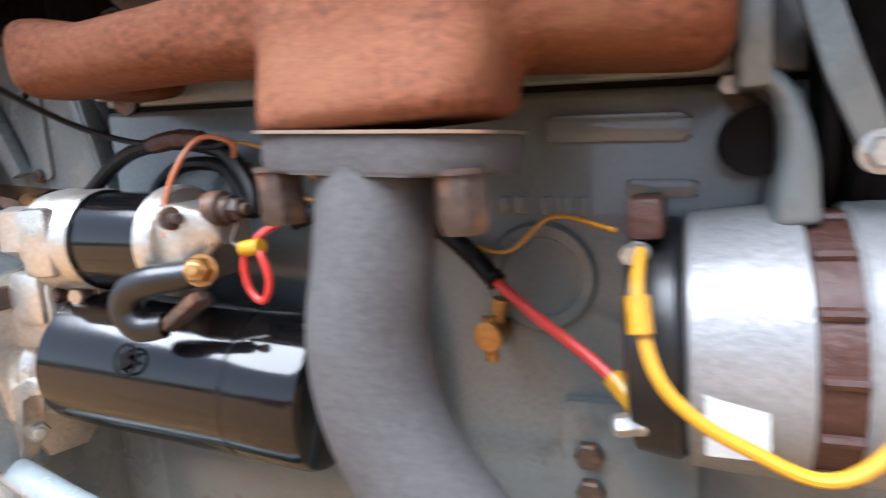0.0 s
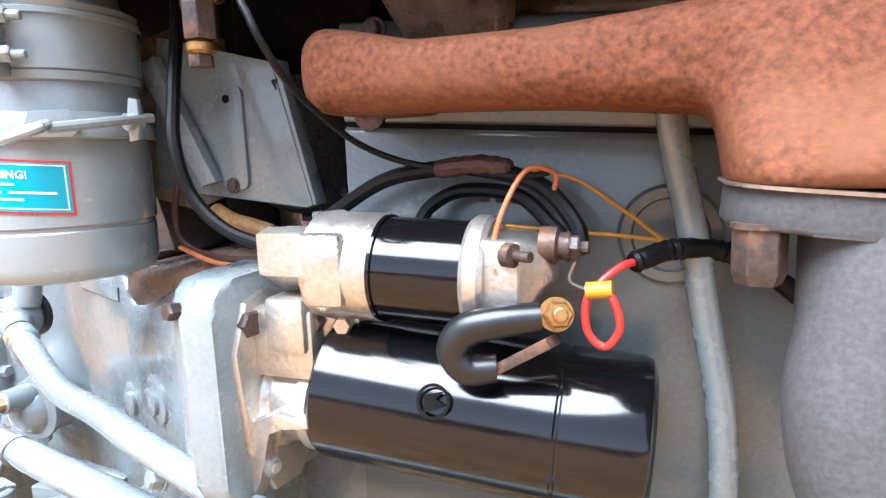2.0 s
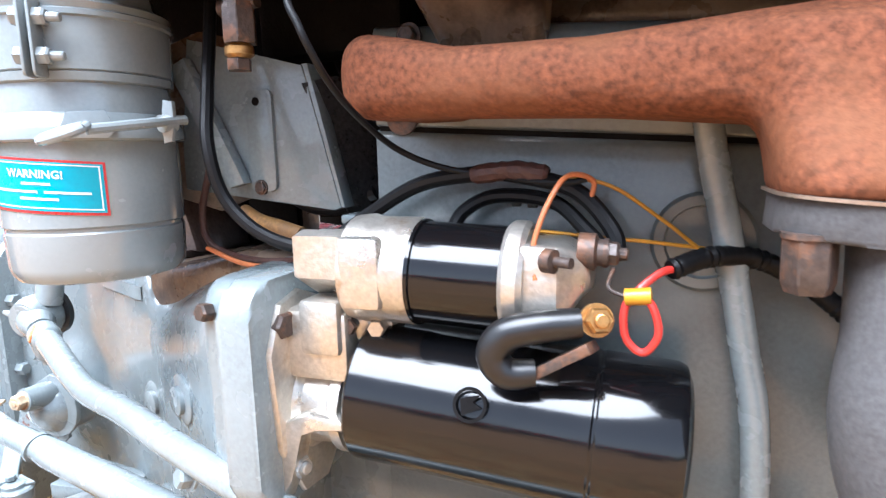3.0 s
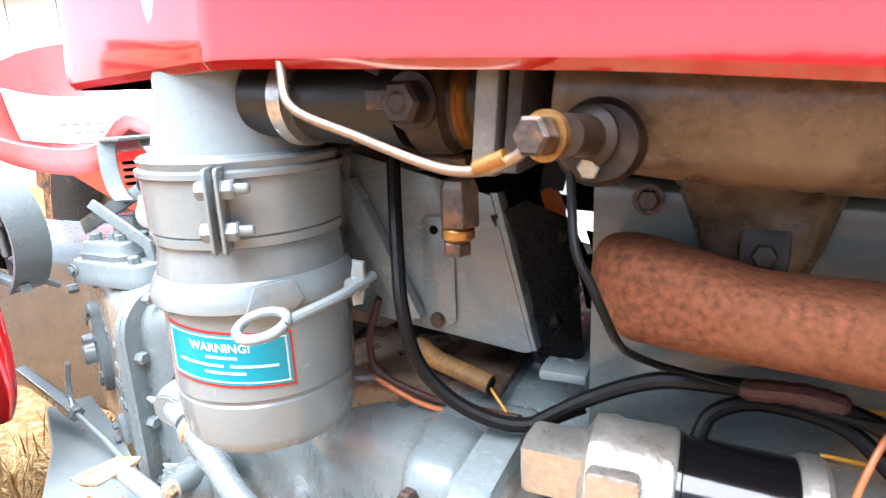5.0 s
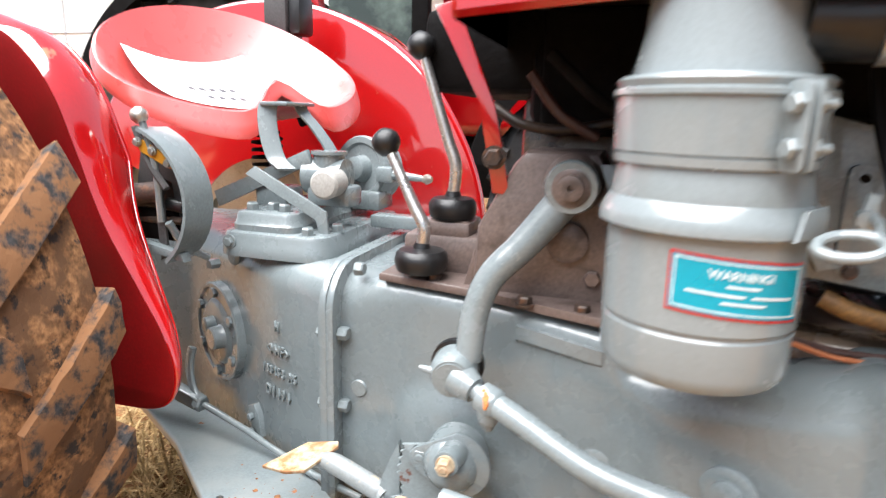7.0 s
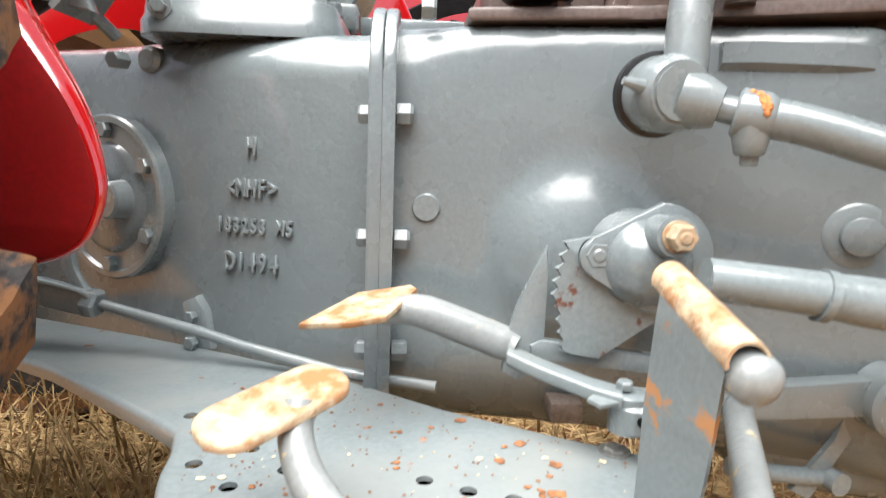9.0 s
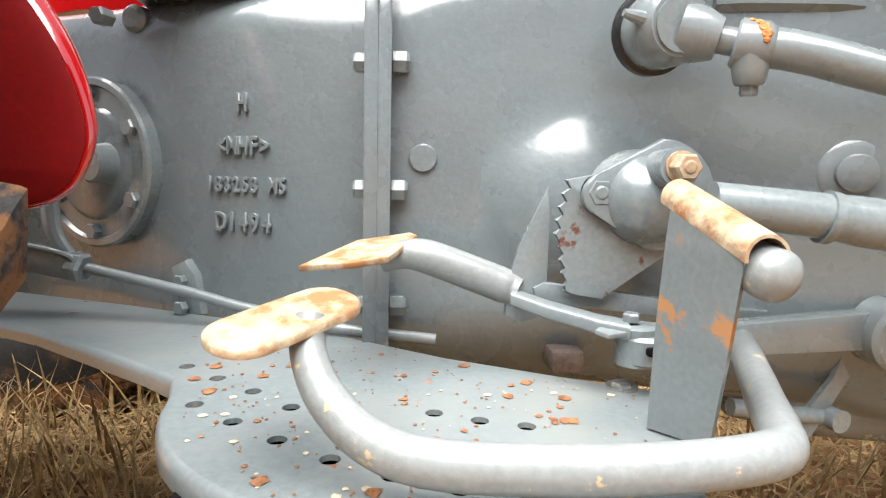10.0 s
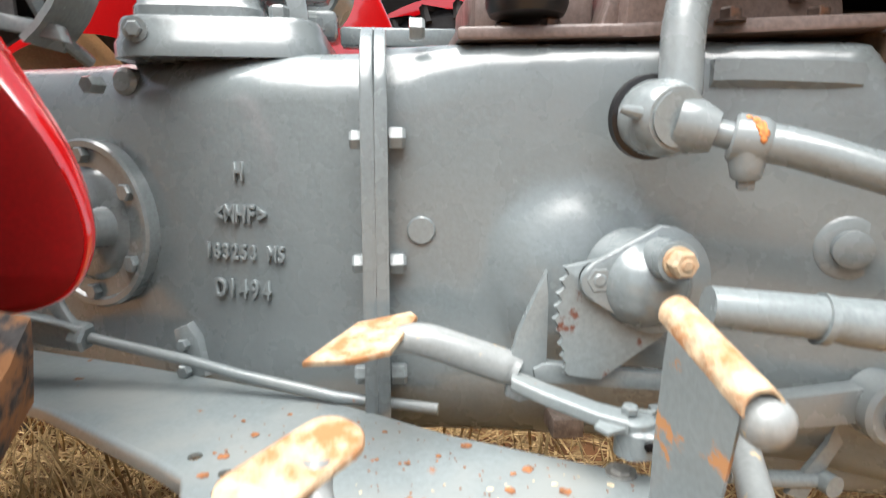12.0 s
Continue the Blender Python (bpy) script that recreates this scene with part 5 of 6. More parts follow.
for k in range(9):
    t_ = k / 8
    c = Vector((-1.024, .645, .636)).lerp(Vector((-1.018, .553, .609)), t_)
    cols.append([bm.verts.new(c + Vector((q * math.cos(a), 0, q * math.sin(a) - .012))) for q in (.0128, .0108) for a in (np.linspace(-.25, math.pi + .25, 13) if q > .012 else np.linspace(math.pi + .25, -.25, 13))])
for a, b in zip(cols, cols[1:]):
    for k in range(26):
        bm.faces.new((a[k], a[(k + 1) % 26], b[(k + 1) % 26], b[k]))
bm.faces.new(cols[0][::-1])
bm.faces.new(cols[-1])
part("hood_top", bm, M_PADMUD, post, "rounded channel caked with orange mud")
part("ball_end", bm_lathe([(-.03, .013), (-.015, .0145), (0, .0155), (.008, .0145), (.013, .010), (.0155, .003)], (-1.012, .560, .588), (.05, -1, -.15), 24), M_PEDAL, post, "worn silver rounded pin end")

# ---- parking latch sector ----
sector = thing("latch_sector", (-1.03, .77, .53), "grey toothed latch sector plate with rust spots", "sector", "tractor parts")
teeth = []
for k in range(9):
    z = .100 - k * .0115
    teeth += [(-.048 + (.004 if k > 4 else .0) - .008 * math.sin(k / 8 * 3), z), (-.041 - .008 * math.sin(k / 8 * 3) + (.004 if k > 4 else 0), z - .007)]
part("plate", bm_prism([(.05, .12)] + teeth + [(-.045, .004), (-.011, -.004), (.045, .036)], (-1.021, .762, .533), (1, 0, 0), (0, 0, 1), .006, .001), mat("grey_rust_spotted", GREY, .35, spot=(.10, .035, .02), spot_scale=26, spot_at=(.6, .64), spot_rough=.9, coat=.2), sector, "toothed plate")
bolt(sector, (-1.040, .760, .623), (0, -1, 0), .022, .011, M_GREY, .0155, dome=True)
part("flange_plate", bm_prism([(-.038 + .018 * math.cos(radians(a)), .001 + .018 * math.sin(radians(a))) for a in range(115, 256, 20)] + [(.012 + .048 * math.cos(radians(a)), .002 + .048 * math.sin(radians(a))) for a in range(256, 466, 15)], (-1.0, .754, .62), (1, 0, 0), (0, 0, 1), .008, .002), M_CAST, sector, "grey triangular flange")
part("pivot_boss", join(bm_lathe([(-.03, .044), (.0, .043), (.018, .037), (.032, .024), (.038, .008)], (-.996, .765, .618), (-.05, -1, 0), 32), bm_tube([(-.988, .765, .64), (-.991, .712, .6455)], [.02, .0165], 20, smooth=False)), M_CAST, sector, "rounded grey cast pivot")
bolt(sector, (-.991, .711, .6455), (.05, -1, 0), .020, .013, M_PADMUD, .013, dome=True, label="muddy orange bolt head")
# cross shaft tube
shaft = thing("cross_tube", (-.85, .67, .6), "grey painted tube running forward along the housing", "tube", "tractor parts")
part("tube", bm_tube([(-.985, .675, .620), (-.90, .665, .612), (-.86, .66, .607), (-.70, .64, .59), (-.40, .60, .56), (.0, .56, .54)], [.0155, .017, .019, .020, .020, .020], 24), M_GREY, shaft)
part("collar", bm_tube([(-.905, .665, .612), (-.899, .664, .611)], .0195, 24, smooth=False), M_GREY, shaft)
part("step_bar", bm_prism([(-.13, .013), (.06, .018), (.07, .0), (.06, -.016), (-.13, -.013)], (-.86, .742, .503), (1, 0, .06), (0, 0, 1), .022, .003), M_GREY, shaft, "grey flat bar")
part("bar_boss", bm_lathe([(0, .032), (.03, .032), (.034, .028), (.034, .018), (.04, .018)], (-.775, .75, .505), (0, -1, 0), 28), M_GREY, shaft)
lk = thing("brake_link", (-.83, .745, .41), "short grey link with a pin below the bar", "link", "tractor parts")
part("link", bm_tube([(-.90, .765, .427), (-.85, .765, .42), (-.804, .765, .417)], .0085, 12), M_GREY, lk)
part("pin", bm_lathe([(0, .011), (.012, .011)], (-.802, .762, .417), (.2, -1, 0), 18), M_GREY, lk)
part("strap", bm_prism([(-.03, -.05), (-.01, -.06), (.05, .05), (.02, .05), (.008, .0)], (-.81, .765, .455), (1, 0, 0), (0, 0, 1), .006, .001), M_GREY, lk)
part('foot_bracket', bm_box((-1.055, .82, .440), (-1.022, .86, .462), .003), mat('rusty_bracket', (.11, .085, .07), .6, grain=.2, bump=.3), lk)
sump = thing("oil_pan", (-.8, 1.0, .36), "grey painted rounded oil pan under the housing", "oil pan", "tractor parts")
part("pan", bm_loft([housing_section(x, y, 1.2, z0, .42, (.01, .01, .05, .05)) for x, y, z0 in ((-.87, .86, .40), (-.84, .82, .375), (-.76, .79, .365), (-.5, .74, .36), (.2, .72, .36))]), M_CAST, sump)

# ---- rear wheel and fender ----
WX, WZ, WR = -2.15, .69, .695


def rear_wheel(y0, y1, label):
    w = thing("tractor_wheel", (WX, (y0 + y1) / 2, 0), label, "wheel", "rear wheels")
    m = (y0 + y1) / 2
    hw = (y1 - y0) / 2
    prof = [(-hw * .62, .39), (-hw * .95, .45), (-hw, .53), (-hw * .97, WR - .09), (-hw * .89, WR - .027), (-hw * .4, WR - .012), (0, WR - .01), (hw * .4, WR - .012), (hw * .89, WR - .027), (hw * .97, WR - .09), (hw, .53), (hw * .95, .45), (hw * .62, .39)]
    part("tyre", bm_lathe(prof[3:10], (WX, m, WZ), (0, 1, 0), 96, False), M_TYRE, w, "black tyre with brown mud in the tread")
    for side in (prof[:4], prof[9:]):
        part("sidewall", bm_lathe(side, (WX, m, WZ), (0, 1, 0), 96, False), M_SIDEWALL, w, "dusty black rubber sidewall")
    for side in (-1, 1):
        for variant in range(3):
            rows = []
            for q in range(13):
                t_ = q / 12
                ang, y = .20 * t_, side * hw * (-.05 + 1.02 * t_)
                drop = .004 * max(0, (t_ - .8) / .2) ** 2
                low = WR - .043 - .03 * max(0, (t_ - .8) / .2)
                ring = []
                for da, r in ((-.060, low), (-.055, low + .02), (-.050, WR - .003), (-.047, WR), (-.014, WR + .001), (.014, WR + .001), (.047, WR), (.050, WR - .003), (.055, low + .02), (.060, low)):
                    g = noise.noise((q * .7, da * 60 + variant * 7, r * 40 + side)) * (.004 if r > low else 0)
                    ring.append(Vector(((r - drop + g) * math.cos(ang + da + g), y + g, (r - drop + g) * math.sin(ang + da + g))))
                rows.append(ring)
            me = finish(bm_loft(rows), "tread_lug", M_LUG, 28)
            for k in range(variant, 20, 3):
                placed("tread_lug", me, Matrix.Translation((WX, m, WZ)) @ pose(0, 0, 0, 0, -7 - 360 * (k + (.5 if side > 0 else 0)) / 20, 0), w)
    part("rim", bm_lathe([(-hw * .6, .39), (-hw * .55, .40), (-hw * .4, .36), (0, .32), (.02, .30), (.02, .12), (hw * .3, .11), (hw * .3, .0)], (WX, m, WZ), (0, 1, 0), 48, False), M_ALLOY, w, "pale steel rim")


rear_wheel(.36, .692, "rear tractor wheel with muddy lugged tyre on the field")
rear_wheel(1.72, 2.01, "far rear tractor wheel with muddy lugged tyre")


def fender(y_in, s, dx, label):
    """A flat inner plate with a rolled rim beside the tyre, widening into a shell over its top. s: +1 or -1, the side of the tyre."""
    f = thing("rear_fender", (WX + dx, y_in, .6), label, "fender", "rear fenders")
    rows, bead = [], []
    for k in range(121):
        a = radians(-3 + 160 * k / 120)
        R = .672 + .03 * min(1, k / 40)
        o = .085 * (1 - math.sqrt(1 - ((6 - k) / 6) ** 2)) if k < 6 else 0
        w = .30 * max(0, min(1, (k - 28) / 32)) ** 1.5
        ring = []
        for y, r in ((0, .26), (0, R - .012), (.003, R - .004), (.010, R), (.024 + w, R - .001), (.03 + w, R - .005), (.03 + w, R - .010), (.024 + w, R - .007), (.014, R - .009), (.008, R - .016), (.004, R - .03), (.004, .26)):
            r -= o * max(0, (r - .3) / .4)
            ring.append(Vector((WX + dx + r * math.cos(a), y_in + s * y, WZ + r * math.sin(a))))
        rows.append(ring)
        bead.append(ring[5])
    part("shell", bm_loft(rows), M_FENDER, f, "red painted curved sheet steel", 50)
    part("rolled_rim", bm_tube(bead[::3], .0045, 8, 2), M_FENDER, f, "rolled red rim")


def near_fender():
    """A plate beside the tyre whose rim turns inwards into a crowned strip: a point at its foot, a hand wide over the tyre."""
    f = thing("rear_fender", (-1.55, .80, .6), "red rear fender with scuffed muddy edge beside the tyre", "fender", "rear fenders")
    line = spline([(-1.575, 0, .597), (-1.53, 0, .599), (-1.493, 0, .608), (-1.470, 0, .630), (-1.463, 0, .67), (-1.484, 0, .73), (-1.530, 0, .80), (-1.597, 0, .90), (-1.643, 0, 1.0), (-1.682, 0, 1.10), (-1.73, 0, 1.165), (-1.80, 0, 1.21), (-1.95, 0, 1.235), (-2.3, 0, 1.20), (-2.52, 0, 1.05)], 12)
    hub = Vector((-2.09, 0, .64))
    rows, bead, flat = [], [], []
    for p in line:
        out = (p - hub).normalized()
        u = max(0, min(1, (p.z - .63) / .37))
        w = .010 + .092 * u ** 1.25
        swell = .003 + .008 * u
        at = Vector((p.x, .77 + .03 * u, p.z))
        ring = [(.0025, -.006), (.001, -.002), (w * .12, swell * .35), (w * .34, swell), (w * .6, swell * .85), (w * .9, .001), (w, -.004), (w - .001, -.009),
                (w * .88, -.004), (w * .6, swell * .85 - .005), (w * .34, swell - .005), (w * .14 + .002, swell * .2 - .006)]
        ring = [at + Vector((0, y, 0)) + out * r for y, r in ring]
        rows.append(ring)
        bead.append(ring[6])
        flat.append([at + Vector((0, y, 0)) + out * r for y, r in ((0, -.30), (0, -.03), (-.001, -.012), (.0005, -.003), (.004, -.004), (.003, -.30))])
    part("rim_strip", bm_loft(rows), M_FENDER, f, "glossy red crowned rim strip", 50)
    part("plate", bm_loft(flat), M_PLATE, f, "dull red muddy flat plate, darkened for the tyre's shade", 50)
    part("rolled_rim", bm_tube(bead[::4], .004, 8, 2), M_FENDER, f, "rolled red rim")


near_fender()
fender(1.60, 1, .32, "far red rear fender of the tractor")

lamp = thing("tail_lamp", (-1.67, 1.5, 1.0), "grey boxed tail lamp with a black lens behind the seat", "lamp", "tractor parts")
part("housing", bm_box((-1.72, 1.445, 1.27), (-1.655, 1.53, 1.375), .008), M_PIPE, lamp, "dark grey metal housing")
part("lens", bm_box((-1.654, 1.45, 1.275), (-1.618, 1.525, 1.37), .012), M_RUBBER, lamp, "black glossy lens")
part("stalk", bm_tube([(-1.68, 1.49, 1.28), (-1.69, 1.52, 1.15), (-1.69, 1.58, 1.05)], .012, 10), M_DARK, lamp)

# ---- seat ----
seat = thing("seat", (-1.62, 1.2, .95), "red pressed steel tractor seat with a white paper on it", "seat", "tractor parts")


SW = .262
SEAT = pose(-1.632, 1.212, 1.062, 4, 0, -28)


def dish(u, v):
    """The seat's height at u ahead and v to its left, both -1 to 1."""
    t_ = min(1.0, math.hypot(u, v))
    c = u / max(t_, 1e-6)
    fr, bk = max(0, c), max(0, -c)
    rise = t_ ** 2.8 * (.02 + .10 * (1 - fr) + .14 * bk)
    lob = math.exp(-(v / .2) ** 2) * fr * t_ ** 4
    return rise + .065 * lob


def seat_pan(lip):
    """The dished pan, or the rolled edge that hangs from it."""
    bm = bmesh.new()
    n, rings = 72, 16
    grid = [[bm.verts.new((0, 0, 0))]]
    for j in range(1, rings + 1):
        ring = []
        for k in range(n):
            a = 2 * math.pi * k / n
            u, v = math.cos(a) * j / rings, math.sin(a) * j / rings
            lob = math.exp(-(v / .2) ** 2) * max(0, u) * (j / rings) ** 4
            ring.append(bm.verts.new((.215 * u - .05 * lob, SW * v, dish(u, v))))
        grid.append(ring)
    rim = [q.co.copy() for q in grid[-1]]
    grid.append([bm.verts.new((p.x * 1.03 + .003, p.y * 1.03, p.z - .003)) for p in rim])
    for out, fall in ((1.07, .35), (1.10, .75), (1.10, 1.0)):
        ring = []
        for k, p in enumerate(rim):
            fr = max(0, math.cos(2 * math.pi * k / n)) ** .7
            keep = 1 - math.exp(-(math.sin(2 * math.pi * k / n) / .2) ** 2)
            ring.append(bm.verts.new((p.x * (1 + (out - 1) * (.35 + .65 * fr)) + .003, p.y * (1.03 + (out - 1) * .3), p.z - .012 * out - fall * (.012 + .03 * fr * (.25 + .75 * keep)))))
        grid.append(ring)
    if not lip:
        for k in range(n):
            bm.faces.new((grid[1][k], grid[1][(k + 1) % n], grid[0][0]))
    for a, b in zip(grid[rings + 1:], grid[rings + 2:]) if lip else zip(grid[1:rings + 1], grid[2:rings + 2]):
        for k in range(n):
            bm.faces.new((a[k], a[(k + 1) % n], b[(k + 1) % n], b[k]))
    bmesh.ops.delete(bm, geom=[q for q in bm.verts if not q.link_faces], context="VERTS")
    bmesh.ops.recalc_face_normals(bm, faces=bm.faces)
    bm.normal_update()
    bmesh.ops.solidify(bm, geom=bm.faces[:], thickness=.004)
    bmesh.ops.transform(bm, matrix=SEAT, verts=bm.verts)
    return bm


part("pan", seat_pan(False), M_SEAT, seat, "glossy red dished pan", 60)
part("rolled_edge", seat_pan(True), M_SEAT, seat, "glossy red turned-down edge", 60)


def sheet_on_seat(u0, u1, v0, v1, lift, n=8):
    bm = bmesh.new()
    top, low = [], []
    for i in range(n + 1):
        for j in range(n + 1):
            u, v = u0 + (u1 - u0) * i / n, v0 + (v1 - v0) * j / n
            p0 = Vector((-.55, -.72)).lerp(Vector((-.72, .38)), v)
            p1 = Vector((.6, -.72)).lerp(Vector((.42, .36)), v)
            q = p0.lerp(p1, u)
            flat = [dish(*c) for c in ((-.55, -.72), (-.72, .38), (.6, -.72), (.42, .36))]
            level = (flat[0] * (1 - v) + flat[1] * v) * (1 - u) + (flat[2] * (1 - v) + flat[3] * v) * u
            p = Vector((.215 * q.x, SW * q.y, max(dish(q.x, q.y), .4 * dish(q.x, q.y) + .6 * level) + .006 + lift))
            top.append(bm.verts.new(p))
            low.append(bm.verts.new(p - Vector((0, 0, .0008))))
    m = n + 1
    for i in range(n):
        for j in range(n):
            q = (i * m + j, (i + 1) * m + j, (i + 1) * m + j + 1, i * m + j + 1)
            bm.faces.new([top[k] for k in q])
            bm.faces.new([low[k] for k in q[::-1]])
    bmesh.ops.transform(bm, matrix=SEAT, verts=bm.verts)
    return bm


paper = alone("paper_notice", sheet_on_seat(0, 1, 0, 1, .004), M_PAPER, "white paper sheet with dark print on the seat", "paper")
for u, v0, n in ((.42, .30, 5), (.66, .36, 4)):
    for k in range(n):
        part("print_bar", sheet_on_seat(u, u + .085, v0 + .085 * k, v0 + .085 * k + .05, .0055, 2), M_INK, paper)
frame_ = thing("seat_bracket", (-1.45, 1.15, .9), "grey flat steel seat bracket on the hydraulic cover", "bracket", "tractor parts")


part("strap", strap([(-1.462, 1.06, 1.10), (-1.460, 1.052, 1.07), (-1.450, 1.045, 1.03), (-1.434, 1.04, .995), (-1.41, 1.035, .978)], .036, .006, (.86, .5, 0)), M_GREY, frame_)
part("strap", strap([(-1.432, 1.12, 1.10), (-1.42, 1.12, 1.08), (-1.394, 1.12, 1.053), (-1.362, 1.12, 1.01), (-1.35, 1.12, .975), (-1.348, 1.12, .95)], .03, .006, (.3, .95, 0)), M_GREY, frame_)
part("top_plate", bm_box((-1.472, 1.045, 1.094), (-1.412, 1.15, 1.102), .003), M_GREY, frame_)
for k in range(5):
    part("spring_coil", bm_tube([Vector((-1.56 + .03 * math.cos(a), 1.2 + .03 * math.sin(a), .96 + .016 * k + .016 * a / 6.28)) for a in np.linspace(0, 6.28, 13)], .004, 8, 2), M_DARK, frame_, "dark coil spring")

# ---- hydraulic cover with levers ----
hyd = thing("hydraulic_cover", (-1.4, 1.05, .83), "grey cast hydraulic lift cover with bolts on top of the gearbox", "cover", "tractor parts")


def cast_cover(x0, x1, y0, y1, z0, z1, r):
    """A rounded cover plate with a soft top edge and a waist, as cast."""
    rings = [(z0, 0), (z0 + .35 * (z1 - z0), 0), (z0 + .5 * (z1 - z0), .004), (z1 - .008, .006), (z1 - .002, .009), (z1, .015)]
    return bm_loft([[Vector((u, v, z)) for u, v in round_rect(x0 + i, x1 - i, y0 + i, y1 - i, r - i, 6)] for z, i in rings])


part("base", cast_cover(-1.515, -1.285, .945, 1.33, .826, .870, .045), M_CAST, hyd)
part("step", cast_cover(-1.495, -1.355, .965, 1.30, .868, .905, .03), M_CAST, hyd)
part("turret", bm_box((-1.50, 1.06, .89), (-1.43, 1.13, .94), .008), M_CAST, hyd)
for x, y, z in ((-1.46, .995, .905), (-1.425, 1.01, .905), (-1.395, 1.0, .905), (-1.37, 1.03, .905), (-1.335, .975, .870), (-1.305, 1.03, .870)):
    bolt(hyd, (x, y, z), (0, 0, 1), .02, .014, M_GREY, .014)
bolt(hyd, (-1.478, .945, .852), (0, -1, 0), .015, .007, M_GREY, .013)
part("draft_spring_housing", join(bm_lathe([(0, .03), (.07, .03), (.072, .035), (.078, .035)], (-1.345, 1.08, .935), (0, 0, 1), 28), bm_lathe([(0, .035), (.08, .035)], (-1.39, 1.08, .965), (1, 0, 0), 24), bm_box((-1.38, 1.05, .91), (-1.29, 1.11, .95), .008)), M_CAST, hyd, "grey cast lever housing")
part("shaft_end", bm_lathe([(0, .027), (.05, .027), (.056, .022), (.058, .01)], (-1.322, 1.055, .958), (.1, -1, 0), 28), mat("pale_primer", (.3, .29, .27), .5, grain=.08), hyd, "pale painted round shaft end")
part("link_plate", bm_prism([(-.09, .045), (-.07, .06), (.075, -.015), (.08, -.065), (.062, -.065), (.055, -.03)], (-1.385, 1.0, .925), (1, 0, 0), (0, 0, 1), .007, .001), M_GREY, hyd, "flat grey link")
part("link_plate", bm_prism([(-.13, -.03), (.08, .06), (.09, .035), (-.12, -.06)], (-1.46, 1.06, .955), (1, 0, 0), (0, 0, 1), .014, .002), M_GREY, hyd)
quad = thing("lever_quadrant", (-1.53, .93, .83), "grey curved control lever quadrant guard", "quadrant", "tractor parts")
rows = []
for k in range(15):
    a = radians(-50 + 120 * k / 14)
    rows.append([Vector((-1.66 + r * math.cos(a), y, .935 + r * math.sin(a))) for r, y in ((.128, .905), (.134, .905), (.134, .975), (.128, .975))])
part("guard", bm_loft(rows), M_GREY, quad, "curved grey sheet guard")
part("rear_stub", bm_tube([(-1.60, .95, .95), (-1.68, .95, .94)], .02, 14, smooth=False), M_STEEL, quad)
part("hand_lever", bm_tube([(-1.60, .93, .90), (-1.60, .925, 1.0), (-1.615, .92, 1.07)], .006, 10), M_GREY, quad)
part("ball", bm_lathe([(-.014, .005), (-.008, .0125), (0, .015), (.008, .0125), (.014, .005)], (-1.62, .92, 1.08), (0, 0, 1), 18), M_ALLOY, quad)
part("yellow_plate", bm_prism([(-.045, .012), (-.03, .02), (.03, -.014), (.045, -.03), (.02, -.026), (-.035, .0)], (-1.585, .92, 1.02), (1, 0, 0), (0, 0, 1), .004), M_AMBER, quad, "yellow notched plate")
part("strut", bm_tube([(-1.585, .93, .90), (-1.575, .955, .855), (-1.56, .995, .826)], .007, 8), M_GREY, quad)
part("mount", bm_box((-1.72, .95, .86), (-1.59, 1.0, .92), .01), M_DARK, quad)
part("inner_guard", bm_prism([(.10 * math.cos(a), .10 * math.sin(a)) for a in np.linspace(-.9, 1.3, 12)] + [(.0, .09), (-.02, .0), (.02, -.09)], (-1.66, .965, .945), (1, 0, 0), (0, 0, 1), .004), M_PIPE, quad)
for x, z in ((-1.625, 1.036), (-1.595, 1.022), (-1.565, 1.003)):
    bolt(quad, (x, .916, z), (0, -1, 0), .011, .006, M_ZINC, .008)
part("cross_rod", bm_tube([(-1.56, .945, .925), (-1.62, .95, .93), (-1.74, .955, .93)], .011, 12), M_RUBBER, quad, "black cross rod")
part("cross_rod", bm_tube([(-1.57, .95, .90), (-1.74, .96, .895)], .007, 10, smooth=False), M_STEEL, quad)
part("lever_arm", bm_prism([(-.008, .06), (.008, .06), (.012, -.06), (-.004, -.07)], (-1.605, .935, .90), (1, 0, 0), (0, 0, 1), .006, .001), M_PIPE, quad)
part("lever_arm", bm_tube([(-1.64, .93, 1.06), (-1.61, .925, 1.0), (-1.575, .92, .96)], [.006, .007, .006], 8), M_PIPE, quad)
part("foot", bm_prism([(-.05, .01), (.04, .006), (.045, -.008), (-.05, -.006)], (-1.59, .925, .85), (1, 0, -.15), (0, 0, 1), .02, .002), M_GREY, quad)
quad.location += Vector((.035, -.05, -.008))
disc = thing("lift_drum", (-1.30, 1.35, .9), "grey round lift drum with a small ball-ended lever", "drum", "tractor parts")
way = Vector((-.25, -.95, .1))
part("drum", bm_lathe([(-.05, .066), (-.045, .07), (.012, .07), (.016, .067), (.016, .055), (.01, .05), (.01, .03), (.034, .024), (.038, .014)], (-1.345, 1.235, .968), way, 40), M_GREY, disc, "grey drum with a raised hub")
part("drum_foot", bm_box((-1.36, 1.19, .885), (-1.29, 1.27, .925), .008), M_GREY, disc)
part("fork", bm_box((-1.30, 1.19, .945), (-1.262, 1.225, .978), .006), M_GREY, disc)
part("handle", bm_tube([(-1.27, 1.205, .962), (-1.235, 1.195, .961), (-1.185, 1.175, .960)], [.013, .009, .006], 10), M_GREY, disc)
part("end_ball", bm_lathe([(-.01, .006), (0, .011), (.01, .006)], (-1.180, 1.173, .960), (1, 0, 0), 14), M_ALLOY, disc)
part("tie_bar", bm_box((-1.28, 1.12, .865), (-1.08, 1.16, .89), .004), M_GREY, disc)

